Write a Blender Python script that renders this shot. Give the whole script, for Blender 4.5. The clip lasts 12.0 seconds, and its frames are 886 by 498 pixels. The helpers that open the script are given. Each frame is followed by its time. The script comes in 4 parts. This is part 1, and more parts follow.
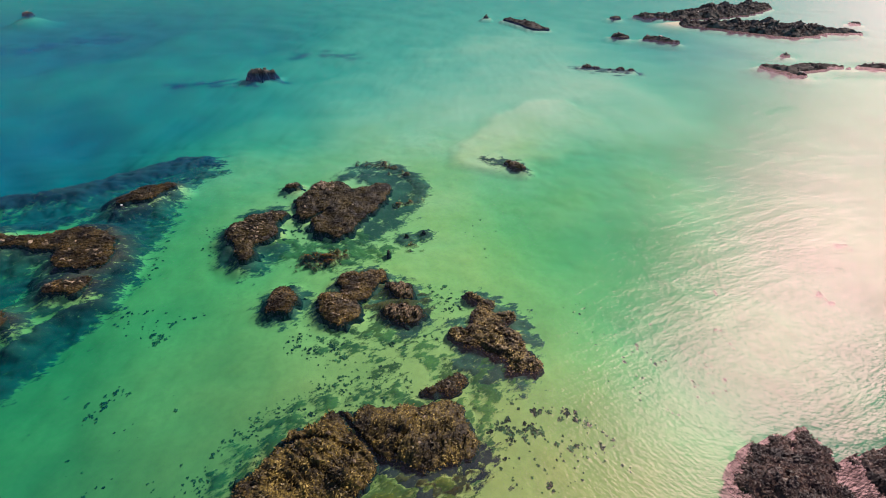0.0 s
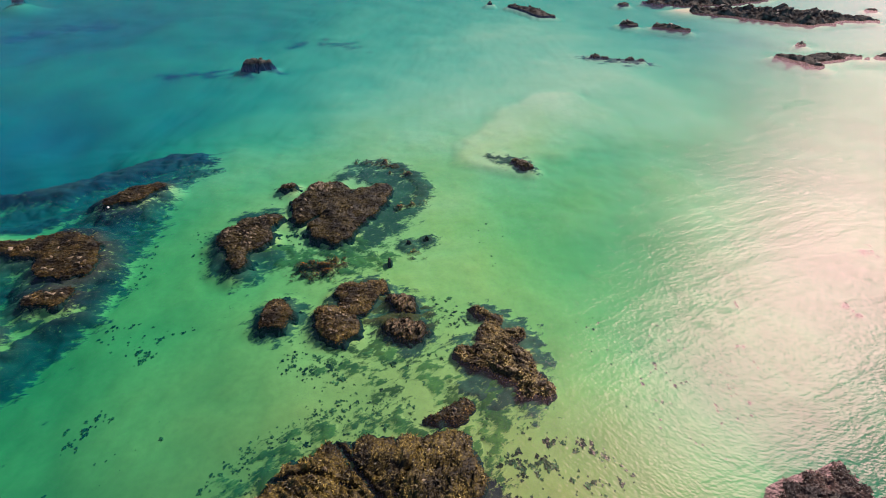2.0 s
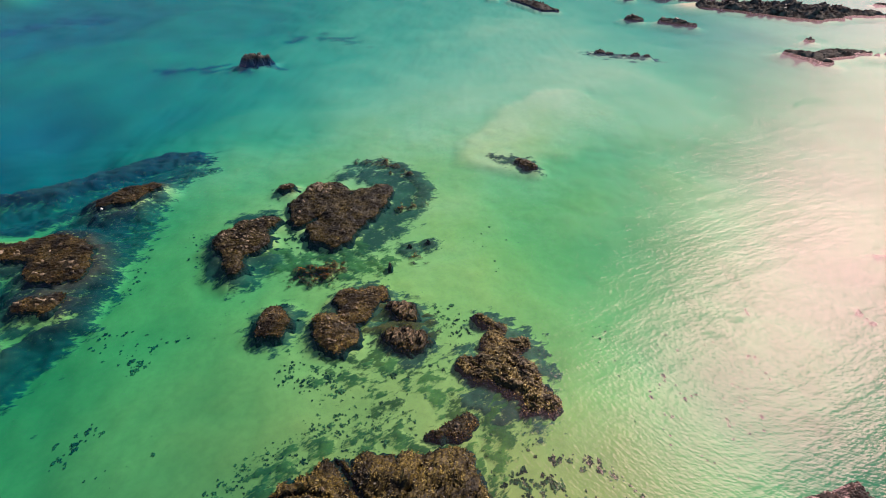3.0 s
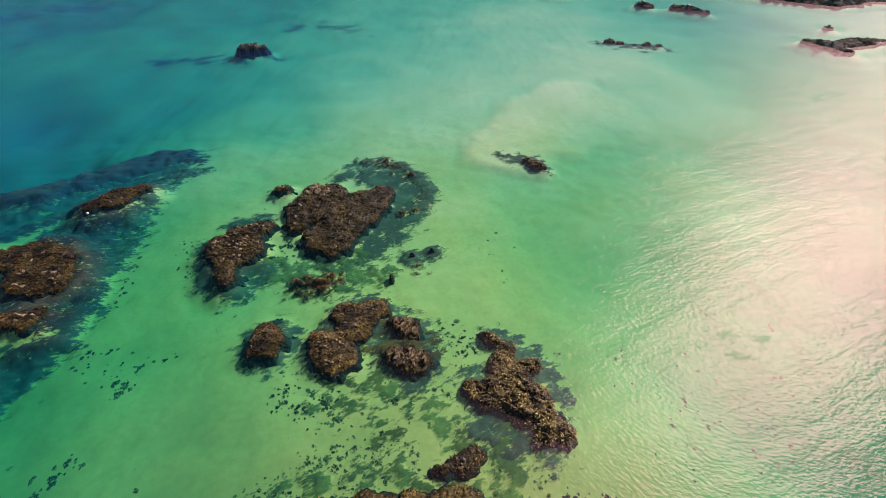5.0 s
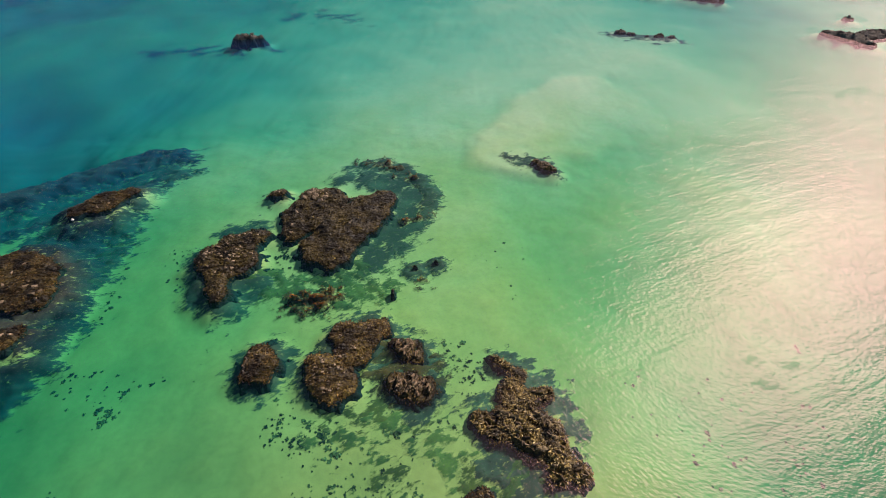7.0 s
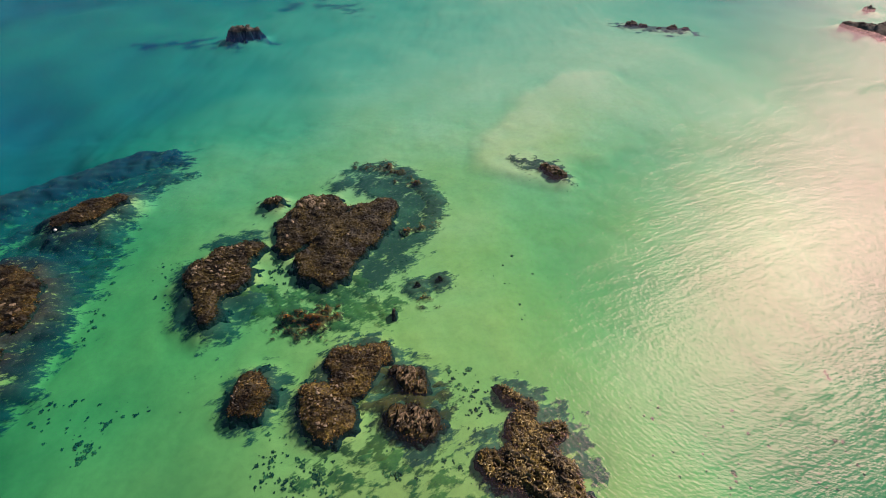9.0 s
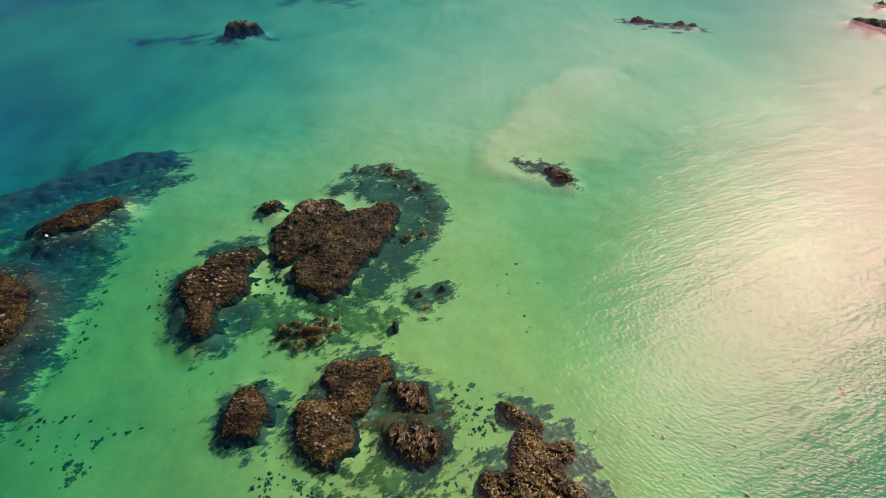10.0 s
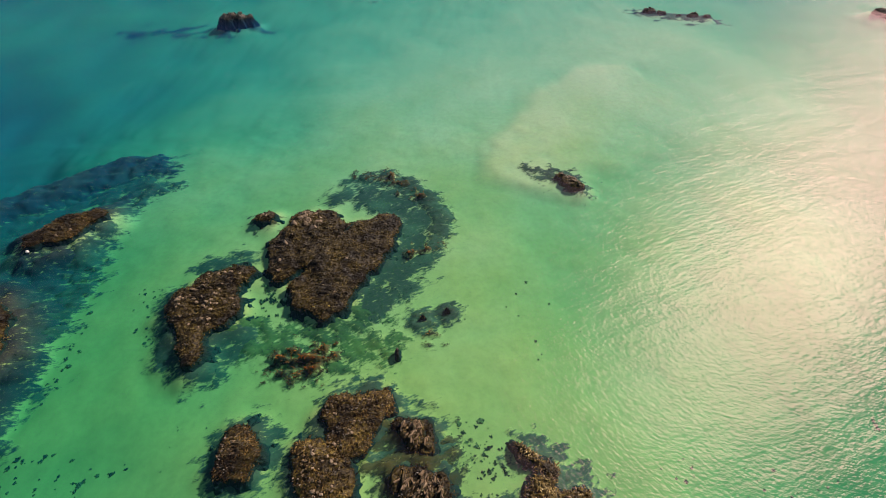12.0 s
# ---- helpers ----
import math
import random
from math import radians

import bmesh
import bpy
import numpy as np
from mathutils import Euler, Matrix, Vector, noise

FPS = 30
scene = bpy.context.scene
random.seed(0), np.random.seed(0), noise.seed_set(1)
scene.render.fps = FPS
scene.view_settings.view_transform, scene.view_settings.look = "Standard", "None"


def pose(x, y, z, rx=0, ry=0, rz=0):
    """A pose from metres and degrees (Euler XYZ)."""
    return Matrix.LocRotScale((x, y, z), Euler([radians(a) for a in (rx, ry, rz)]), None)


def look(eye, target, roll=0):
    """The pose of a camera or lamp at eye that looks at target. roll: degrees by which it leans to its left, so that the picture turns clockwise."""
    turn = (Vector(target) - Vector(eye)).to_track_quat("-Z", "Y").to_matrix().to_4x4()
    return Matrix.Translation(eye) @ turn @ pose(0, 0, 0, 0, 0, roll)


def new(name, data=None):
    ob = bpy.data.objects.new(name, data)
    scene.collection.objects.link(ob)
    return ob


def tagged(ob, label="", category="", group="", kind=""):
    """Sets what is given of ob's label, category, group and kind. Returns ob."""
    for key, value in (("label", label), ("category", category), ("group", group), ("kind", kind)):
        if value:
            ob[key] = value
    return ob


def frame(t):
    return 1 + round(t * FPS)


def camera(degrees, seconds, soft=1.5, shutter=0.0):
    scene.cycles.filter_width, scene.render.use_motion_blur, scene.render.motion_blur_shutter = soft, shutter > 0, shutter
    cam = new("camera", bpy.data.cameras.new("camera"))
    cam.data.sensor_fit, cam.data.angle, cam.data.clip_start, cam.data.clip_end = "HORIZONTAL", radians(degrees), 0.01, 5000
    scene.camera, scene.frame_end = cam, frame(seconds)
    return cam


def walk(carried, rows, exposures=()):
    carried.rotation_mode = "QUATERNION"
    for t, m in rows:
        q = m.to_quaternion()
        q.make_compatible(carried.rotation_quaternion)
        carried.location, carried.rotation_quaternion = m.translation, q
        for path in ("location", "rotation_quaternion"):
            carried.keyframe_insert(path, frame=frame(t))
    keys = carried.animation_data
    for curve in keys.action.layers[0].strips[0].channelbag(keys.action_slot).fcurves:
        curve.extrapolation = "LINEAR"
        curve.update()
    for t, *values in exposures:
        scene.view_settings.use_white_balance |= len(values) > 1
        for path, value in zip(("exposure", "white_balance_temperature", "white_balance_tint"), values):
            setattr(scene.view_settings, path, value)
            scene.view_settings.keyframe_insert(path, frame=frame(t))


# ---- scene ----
cam = camera(93.3, 12.0, soft=1.0)
PATH = [
    (0, (-0.036, -0.02, 40.015), (-0.034, 1.562, 38.791), 0.7),
    (0.5, (-0.153, 1.112, 40.011), (-0.152, 2.686, 38.777), 0.7),
    (1, (-0.292, 2.318, 39.982), (-0.293, 3.883, 38.737), 0.7),
    (1.5, (-0.424, 3.483, 39.96), (-0.425, 5.04, 38.704), 0.7),
    (2, (-0.557, 4.685, 39.938), (-0.559, 6.233, 38.672), 0.7),
    (2.5, (-0.676, 5.805, 39.947), (-0.679, 7.345, 38.671), 0.7),
    (3, (-0.768, 6.982, 39.966), (-0.773, 8.513, 38.68), 0.8),
    (5, (-1.179, 11.614, 39.829), (-1.192, 13.11, 38.501), 0.7),
    (5.5, (-1.304, 12.78, 39.818), (-1.319, 14.268, 38.482), 0.7),
    (6, (-1.47, 14.009, 39.832), (-1.486, 15.487, 38.486), 0.8),
    (6.5, (-1.613, 15.176, 39.85), (-1.63, 16.645, 38.493), 0.8),
    (7, (-1.747, 16.38, 39.845), (-1.766, 17.84, 38.478), 0.8),
    (9, (-2.173, 21.201, 39.725), (-2.2, 22.627, 38.323), 0.7),
    (9.5, (-2.318, 22.399, 39.794), (-2.346, 23.816, 38.383), 0.8),
    (10, (-2.47, 23.676, 39.864), (-2.499, 25.082, 38.442), 0.8),
    (10.5, (-2.606, 24.905, 39.932), (-2.636, 26.301, 38.5), 0.7),
    (11, (-2.776, 26.182, 39.957), (-2.808, 27.568, 38.516), 0.7),
    (11.5, (-2.972, 27.366, 39.961), (-3.003, 28.743, 38.511), 0.7),
    (12, (-3.159, 28.639, 39.931), (-3.191, 30.006, 38.472), 0.7),
]
walk(cam, [(t, look(eye, target, roll)) for t, eye, target, roll in PATH], exposures=[(0, 0.24, 6000, 16), (6, 0.15, 6300, 16), (12, 0.05, 6550, 16)])

# ---------------------------------------------------------------- light
SUN_UP, SUN_AZ = 40.0, 51.5     # height of the sun, and its bearing from +y towards +x
sky = bpy.data.worlds.new("sky")
scene.world = sky
sky.use_nodes = True
wn = sky.node_tree.nodes
tex = wn.new("ShaderNodeTexSky")
tex.sky_type, tex.sun_disc = "NISHITA", False
tex.sun_elevation, tex.sun_rotation = radians(SUN_UP), radians(SUN_AZ)
tex.air_density, tex.dust_density, tex.ozone_density = 1.0, 0.3, 3.0
wn["Background"].inputs[1].default_value = 0.060
sky.node_tree.links.new(tex.outputs[0], wn["Background"].inputs[0])
to_sun = Vector((math.sin(radians(SUN_AZ)) * math.cos(radians(SUN_UP)), math.cos(radians(SUN_AZ)) * math.cos(radians(SUN_UP)), math.sin(radians(SUN_UP))))
sun = new("sun", bpy.data.lights.new("sun", "SUN"))
sun.data.energy, sun.data.angle, sun.data.color = 5.0, radians(0.6), (1.0, 0.83, 0.68)
sun.matrix_world = look(to_sun * 300, (0, 0, 0))


# ---------------------------------------------------------------- noise and plan shapes
def lattice(ix, iy, seed):
    """A repeatable number from 0 to 1 for each whole-numbered cell."""
    h = (ix.astype(np.int64) * 374761393 + iy.astype(np.int64) * 668265263 + seed * 2147483647) & 0xFFFFFFFF
    h = ((h ^ (h >> 13)) * 1274126177) & 0xFFFFFFFF
    h = ((h ^ (h >> 16)) * 2246822519) & 0xFFFFFFFF
    return ((h ^ (h >> 15)) & 0xFFFFFF) / float(0xFFFFFF)


def grain(x, y, seed=0):
    """Smooth noise from -1 to 1, one lump to a unit."""
    ix, iy = np.floor(x), np.floor(y)
    fx, fy = x - ix, y - iy
    ux, uy = fx * fx * fx * (fx * (fx * 6 - 15) + 10), fy * fy * fy * (fy * (fy * 6 - 15) + 10)

    def corner(dx, dy):
        a = lattice(ix + dx, iy + dy, seed) * 2 * np.pi
        return np.cos(a) * (fx - dx) + np.sin(a) * (fy - dy)
    low = corner(0, 0) * (1 - ux) + corner(1, 0) * ux
    high = corner(0, 1) * (1 - ux) + corner(1, 1) * ux
    return (low * (1 - uy) + high * uy) * 1.5


def fbm(x, y, seed=0, octaves=4):
    total, gain = 0, 1.0
    for i in range(octaves):
        total = total + gain * grain(x * 2 ** i + 17.3 * i, y * 2 ** i - 9.1 * i, seed + i)
        gain *= 0.5
    return total


def cells(x, y, seed=0):
    """Distance to the nearest of one jittered point in every cell, the gap to the second nearest, and that cell's own number."""
    ix, iy = np.floor(x), np.floor(y)
    first, second, mark = np.full(x.shape, 9.0), np.full(x.shape, 9.0), np.zeros(x.shape)
    for dx in (-1, 0, 1):
        for dy in (-1, 0, 1):
            cx, cy = ix + dx, iy + dy
            px, py = cx + 0.1 + 0.8 * lattice(cx, cy, seed), cy + 0.1 + 0.8 * lattice(cx, cy, seed + 7)
            d = np.hypot(x - px, y - py)
            near = d < first
            second = np.where(near, first, np.minimum(second, d))
            mark = np.where(near, lattice(cx, cy, seed + 13), mark)
            first = np.where(near, d, first)
    return first, second - first, mark


def away(strokes, x, y, blend=0.8):
    """Metres outside (or, below zero, inside) a shape drawn with round brush strokes of (x, y, radius)."""
    best = np.full(x.shape, 1e6)
    for stroke in strokes:
        legs = list(zip(stroke, stroke[1:])) or [(stroke[0], stroke[0])]
        for (ax, ay, ar), (bx, by, br) in legs:
            vx, vy = bx - ax, by - ay
            u = np.clip(((x - ax) * vx + (y - ay) * vy) / max(vx * vx + vy * vy, 1e-6), 0, 1)
            d = np.hypot(x - ax - u * vx, y - ay - u * vy) - (ar + (br - ar) * u)
            m = np.clip(0.5 + 0.5 * (best - d) / blend, 0, 1)
            best = best * (1 - m) + d * m - blend * m * (1 - m)
    return best


def ease(a, b, v):
    u = np.clip((v - a) / (b - a), 0, 1)
    return u * u * (3 - 2 * u)


# ---------------------------------------------------------------- the sand under the water
DEEP_W = [(-175, 207, 8.0), (-100, 211, 5.2), (-104, 90, 9.0), (-86, 84, 8.0), (-73, 110, 5.0), (-23, 215, 2.6), (27, 194, 1.35), (-40, 99, 2.8), (-5, 64, 0.9), (-10, 90, 1.1), (5, 110, 1.1), (-19, 99, 1.35)]
SHELF = [(20, 68, 1.7), (39, 139, 0.95), (114, 199, 3.0), (-46, 68, 2.6), (-38, 78, 1.7), (-36, 46, 2.5), (-47, 33, 3.8), (-33, 33, 2.5), (-29, 26, 1.8),
         (-40, 21, 3.6), (-24, 37, 1.1), (-14, 30, 0.85), (0, 49, 0.95), (-2, 34, 0.7)]
NEAR = [(12, 38, 1.3), (22, 52, 2.3), (13, 23, 0.45), (20, 25, 1.0), (26, 26, 2.8), (33, 34, 4.6), (73, 81, 4.2), (44, 26, 5.0), (60, 52, 5.2), (52, 112, 1.3), (110, 130, 3.2), (140, 160, 2.0), (150, 212, 2.0), (175, 190, 2.6), (48, 42, 5.4), (43, 66, 2.0), (58, 22, 5.0), (92, 100, 4.0), (-21, 24, 1.2), (-25, 18, 1.4), (6, 18, 0.3), (14, 14, 0.3), (10, 21, 0.3), (8, 14, 0.3), (16, 19, 0.45), (-26, 61, 0.7)]
SPIT = [[(122, 250, 1.5), (135, 253, 2.5), (152, 254, 2.0)]]     # dry sand between the far ridges
SANDBAR = [[(5, 86, 4.5), (13, 84, 6)], [(8, 91, 5), (21, 109, 8), (31, 120, 8)], [(20, 95, 9)], [(24, 98, 9), (34, 101, 9), (36, 112, 8)]]


# plans of the rocks, as brush strokes of x, y, radius
BROAD_PLAN = [[(-23.3, 71.2, 1.9), (-24.3, 66.0, 2.5), (-23.7, 62.4, 2.0), (-21.8, 60.2, 1.6)], [(-21.0, 71.0, 2.3), (-18.6, 65.0, 5.0), (-18.2, 59.2, 3.7), (-17.3, 57.0, 2.1)], [(-12.2, 70.6, 2.2), (-15.0, 67.0, 4.2), (-17.0, 62.7, 4.0)]]
STREWN_PLAN = [[(-33.4, 56.6, 2.3), (-31.3, 58.6, 2.7), (-29.1, 60.9, 1.6)], [(-31.7, 54.5, 2.6), (-28.7, 55.8, 2.0)], [(-31.2, 52.3, 1.4), (-30.3, 49.8, 1.1)]]
ISLET_PLAN = [[(-29.6, 71.3, 0.9), (-28.8, 71.6, 0.95)]]
ROUND_PLAN = [[(-22.0, 41.6, 1.45), (-21.5, 39.9, 1.9)]]
DOMED_PLAN = [[(-15.0, 40.2, 1.9), (-13.4, 38.6, 2.4), (-12.1, 38.0, 1.5)]]
LOW_PLAN = [[(-13.5, 44.4, 1.6), (-12.1, 41.8, 1.5)], [(-10.2, 45.1, 2.0), (-11.4, 42.2, 1.5)]]
RIBS_PLAN = [[(-7.2, 43.4, 0.8), (-5.4, 42.3, 1.6)]]
SLABS_PLAN = [[(-6.7, 38.7, 1.25), (-3.9, 37.8, 1.6)]]
WEDGE_PLAN = [[(6.8, 36.0, 1.2), (8.4, 34.2, 1.2), (9.4, 32.2, 0.9)], [(2.6, 34.5, 1.4), (5.4, 34.5, 2.1), (7.7, 32.6, 1.9), (9.2, 30.6, 1.2)], [(8.5, 29.8, 0.75), (10.6, 30.3, 0.95)], [(6.9, 37.6, 0.7), (8.7, 37.6, 0.95)], [(4.0, 41.7, 0.4), (5.9, 39.9, 0.9), (5.0, 38.4, 1.0)]]
RUST_REEF_PLAN = [[(-1.9, 26.6, 0.4), (0.5, 27.0, 0.7), (2.1, 28.1, 0.75)]]
HUMP_PLAN = [[(-10.5, 22.8, 1.5), (-12.0, 19.7, 3.0), (-14.3, 16.7, 3.3), (-16.6, 13.5, 2.8)], [(-7.9, 19.6, 2.4), (-9.2, 17.2, 2.0)]]
CRESTS_PLAN = [[(-7.0, 22.7, 2.0), (-3.5, 22.4, 2.5), (0.5, 22.8, 2.4)], [(-4.5, 20.7, 1.7), (-2.2, 20.5, 2.1), (1.4, 21.1, 2.2)]]
PURPLE_WEST_PLAN = [[(29.6, 17.6, 2.2), (33.3, 18.6, 3.1), (36.0, 20.3, 2.2)], [(33.3, 14.5, 4.0)]]
PURPLE_EAST_PLAN = [[(41.2, 18.4, 2.0), (43.8, 18.6, 2.7)], [(42.4, 14.0, 3.8)]]
LONG_REEF_PLAN = [[(-74.3, 53.3, 1.5), (-68.8, 52.7, 1.2), (-64.0, 52.8, 1.7), (-59.2, 53.4, 3.3), (-54.9, 51.7, 3.4)], [(-55.7, 49.5, 3.3), (-52.0, 48.5, 2.1)]]
OVAL_REEF_PLAN = [[(-58.2, 65.8, 1.5), (-55.6, 68.0, 2.6), (-52.8, 70.9, 1.2)]]
SMALL_REEF_PLAN = [[(-54.0, 42.4, 1.3), (-50.8, 42.8, 1.6)]]
BROWN_REEF_PLAN = [[(-57.4, 36.0, 1.6), (-55.7, 35.8, 0.7)]]
KNOB_PLAN = [[(13.9, 82.9, 0.6), (15.2, 81.8, 0.9), (16.4, 80.3, 0.85)]]
SHALLOWS = BROAD_PLAN + STREWN_PLAN + ISLET_PLAN + ROUND_PLAN + DOMED_PLAN + LOW_PLAN + RIBS_PLAN + SLABS_PLAN + WEDGE_PLAN + RUST_REEF_PLAN + HUMP_PLAN + CRESTS_PLAN + KNOB_PLAN
REEFS = LONG_REEF_PLAN + OVAL_REEF_PLAN + SMALL_REEF_PLAN + BROWN_REEF_PLAN
LOW_ROW = [(51.6, 162.3, 1.5), (54.6, 161.2, 1.0), (58.8, 159.6, 0.5), (62.8, 159.2, 0.8), (66.8, 158.8, 0.45)]
LONE = [[(-65.8, 149.4, 1.3), (-64.2, 149.2, 1.5), (-61.6, 149.6, 1.2), (-58.8, 150.2, 0.7)]]
LONG_LOW = [[(33.3, 258, 1.5), (42.4, 246.5, 4.0), (46.3, 235, 3.8), (50.9, 232.5, 1.1)]]
RIDGE_BACK = [[(116, 276, 4.5), (133, 272, 8.0), (152, 279, 11.0), (178, 295, 12.0), (207, 315, 6.0)]]
RIDGE_FRONT = [[(126, 248, 3.5), (148, 241, 10.0), (165, 230, 12.0), (184, 236, 8.5), (203, 232, 3.0)]]
GLARE_REEF = [[(118.5, 165.5, 1.4), (125.0, 160.5, 4.2), (133.0, 163.0, 4.2), (142.0, 166.5, 2.8), (150.0, 165.0, 1.0)], [(125.0, 154.5, 3.0)]]
GLARE_REEF_EAST = [[(154.0, 166.0, 1.3), (163.0, 166.0, 3.3), (174.0, 165.0, 4.3)]]
BLACK_ROCK = [[(80.1, 217.0, 1.9), (83.0, 215.0, 2.5)]]
JAGGED_REEF = [[(93.7, 212.5, 2.3), (98.0, 210.5, 3.0), (103.8, 206.5, 1.3)]]
SPECKS = [(22.9, 265, 1.3), (96.2, 267.5, 3.0), (138.5, 183, 1.6), (224.2, 258, 2.8), (-229.4, 259, 2.3)]
FAR_PLANS = LONG_LOW + RIDGE_BACK + RIDGE_FRONT + GLARE_REEF + GLARE_REEF_EAST + BLACK_ROCK + JAGGED_REEF + [[p] for p in LOW_ROW + SPECKS[:4]]
DEEP_PLANS = LONE + [[SPECKS[4]]]
BAND_PLAN = [[(-54.4, 86.0, 1.0), (-58.5, 85.0, 1.5), (-62.6, 81.1, 1.5), (-67.4, 77.1, 1.5), (-72.6, 72.0, 1.2), (-86.0, 67.0, 1.0)]]     # the bank that carries the seaward kelp
GLINT_PLANS = PURPLE_WEST_PLAN + PURPLE_EAST_PLAN


def bed(x, y):
    """Height of the sand, below the water at 0."""
    total, weight = 0, 0
    for cx, cy, depth in DEEP_W + SHELF + NEAR:
        w = 1.0 / ((x - cx) ** 2 + (y - cy) ** 2 + 110.0) ** 1.8
        total, weight = total + w * depth, weight + w
    depth = total / weight
    bar = (1 - ease(-2.6, 1.4, away(SANDBAR, x, y, 5.0) + 1.0 * fbm(x / 7, y / 7, 5, 3))) * (1 - 0.8 * ease(16, 44, x + 0.5 * (100 - y)))
    depth = depth + (0.62 - depth) * bar * 0.8
    uneven = 0.6 * fbm(x / 3, y / 3, 47, 3)
    bank = 9.0
    for plans, shoal, slope, shelf in ((SHALLOWS, 0.75, 0.42, 0), (REEFS, 0.75, 0.5, 0), (FAR_PLANS, 0.9, 0.9, 1.5), (DEEP_PLANS, 2.5, 0.4, 1.0), (GLINT_PLANS, 4.0, 3.0, 0), (BAND_PLAN, 2.3, 0.5, 0)):
        bank = np.minimum(bank, shoal + slope * np.maximum(away(plans, x, y, 1.5) + uneven - shelf, 0))
    share = np.clip(0.5 + 0.5 * (depth - bank) / 0.5, 0, 1)
    depth = depth * (1 - share) + bank * share - 0.25 * share * (1 - share)
    depth = depth * (1 + 0.14 * fbm(x / 17, y / 17, 41, 4)) + 0.07 * fbm(x / 3.1, y / 3.1, 43, 3)
    spit = 0.5 - 0.22 * np.maximum(away(SPIT, x, y, 2.0) + uneven, -2)
    return np.maximum(-np.clip(depth, 0.22, 9), np.minimum(spit, 0.7))


# ---------------------------------------------------------------- materials
def shader(name):
    m = bpy.data.materials.new(name)
    m.use_nodes = True
    return m, m.node_tree.nodes, m.node_tree.links, m.node_tree.nodes["Principled BSDF"]


def place_noise(n, l, scale, detail=5, rough=0.55, stretch=None, turn=0):
    geo = n.new("ShaderNodeNewGeometry")
    t = n.new("ShaderNodeTexNoise")
    t.inputs["Scale"].default_value, t.inputs["Detail"].default_value, t.inputs["Roughness"].default_value = scale, detail, rough
    if stretch:
        m = n.new("ShaderNodeMapping")
        m.vector_type = "TEXTURE"
        m.inputs["Scale"].default_value = stretch
        m.inputs["Rotation"].default_value = (0, 0, radians(turn))
        l.new(geo.outputs["Position"], m.inputs[0])
        l.new(m.outputs[0], t.inputs["Vector"])
    else:
        l.new(geo.outputs["Position"], t.inputs["Vector"])
    return t


def ramp(n, l, source, *stops):
    r = n.new("ShaderNodeValToRGB")
    while len(r.color_ramp.elements) < len(stops):
        r.color_ramp.elements.new(0.5)
    for e, (at, c) in zip(r.color_ramp.elements, stops):
        e.position, e.color = at, (*c, 1)
    l.new(source, r.inputs[0])
    return r


def blend(n, l, fac, a, b, mode="MIX"):
    m = n.new("ShaderNodeMix")
    m.data_type, m.blend_type = "RGBA", mode
    if isinstance(fac, float):
        m.inputs[0].default_value = fac
    else:
        l.new(fac, m.inputs[0])
    for s, v in ((m.inputs[6], a), (m.inputs[7], b)):
        if isinstance(v, tuple):
            s.default_value = (*v, 1)
        else:
            l.new(v, s)
    return m.outputs[2]


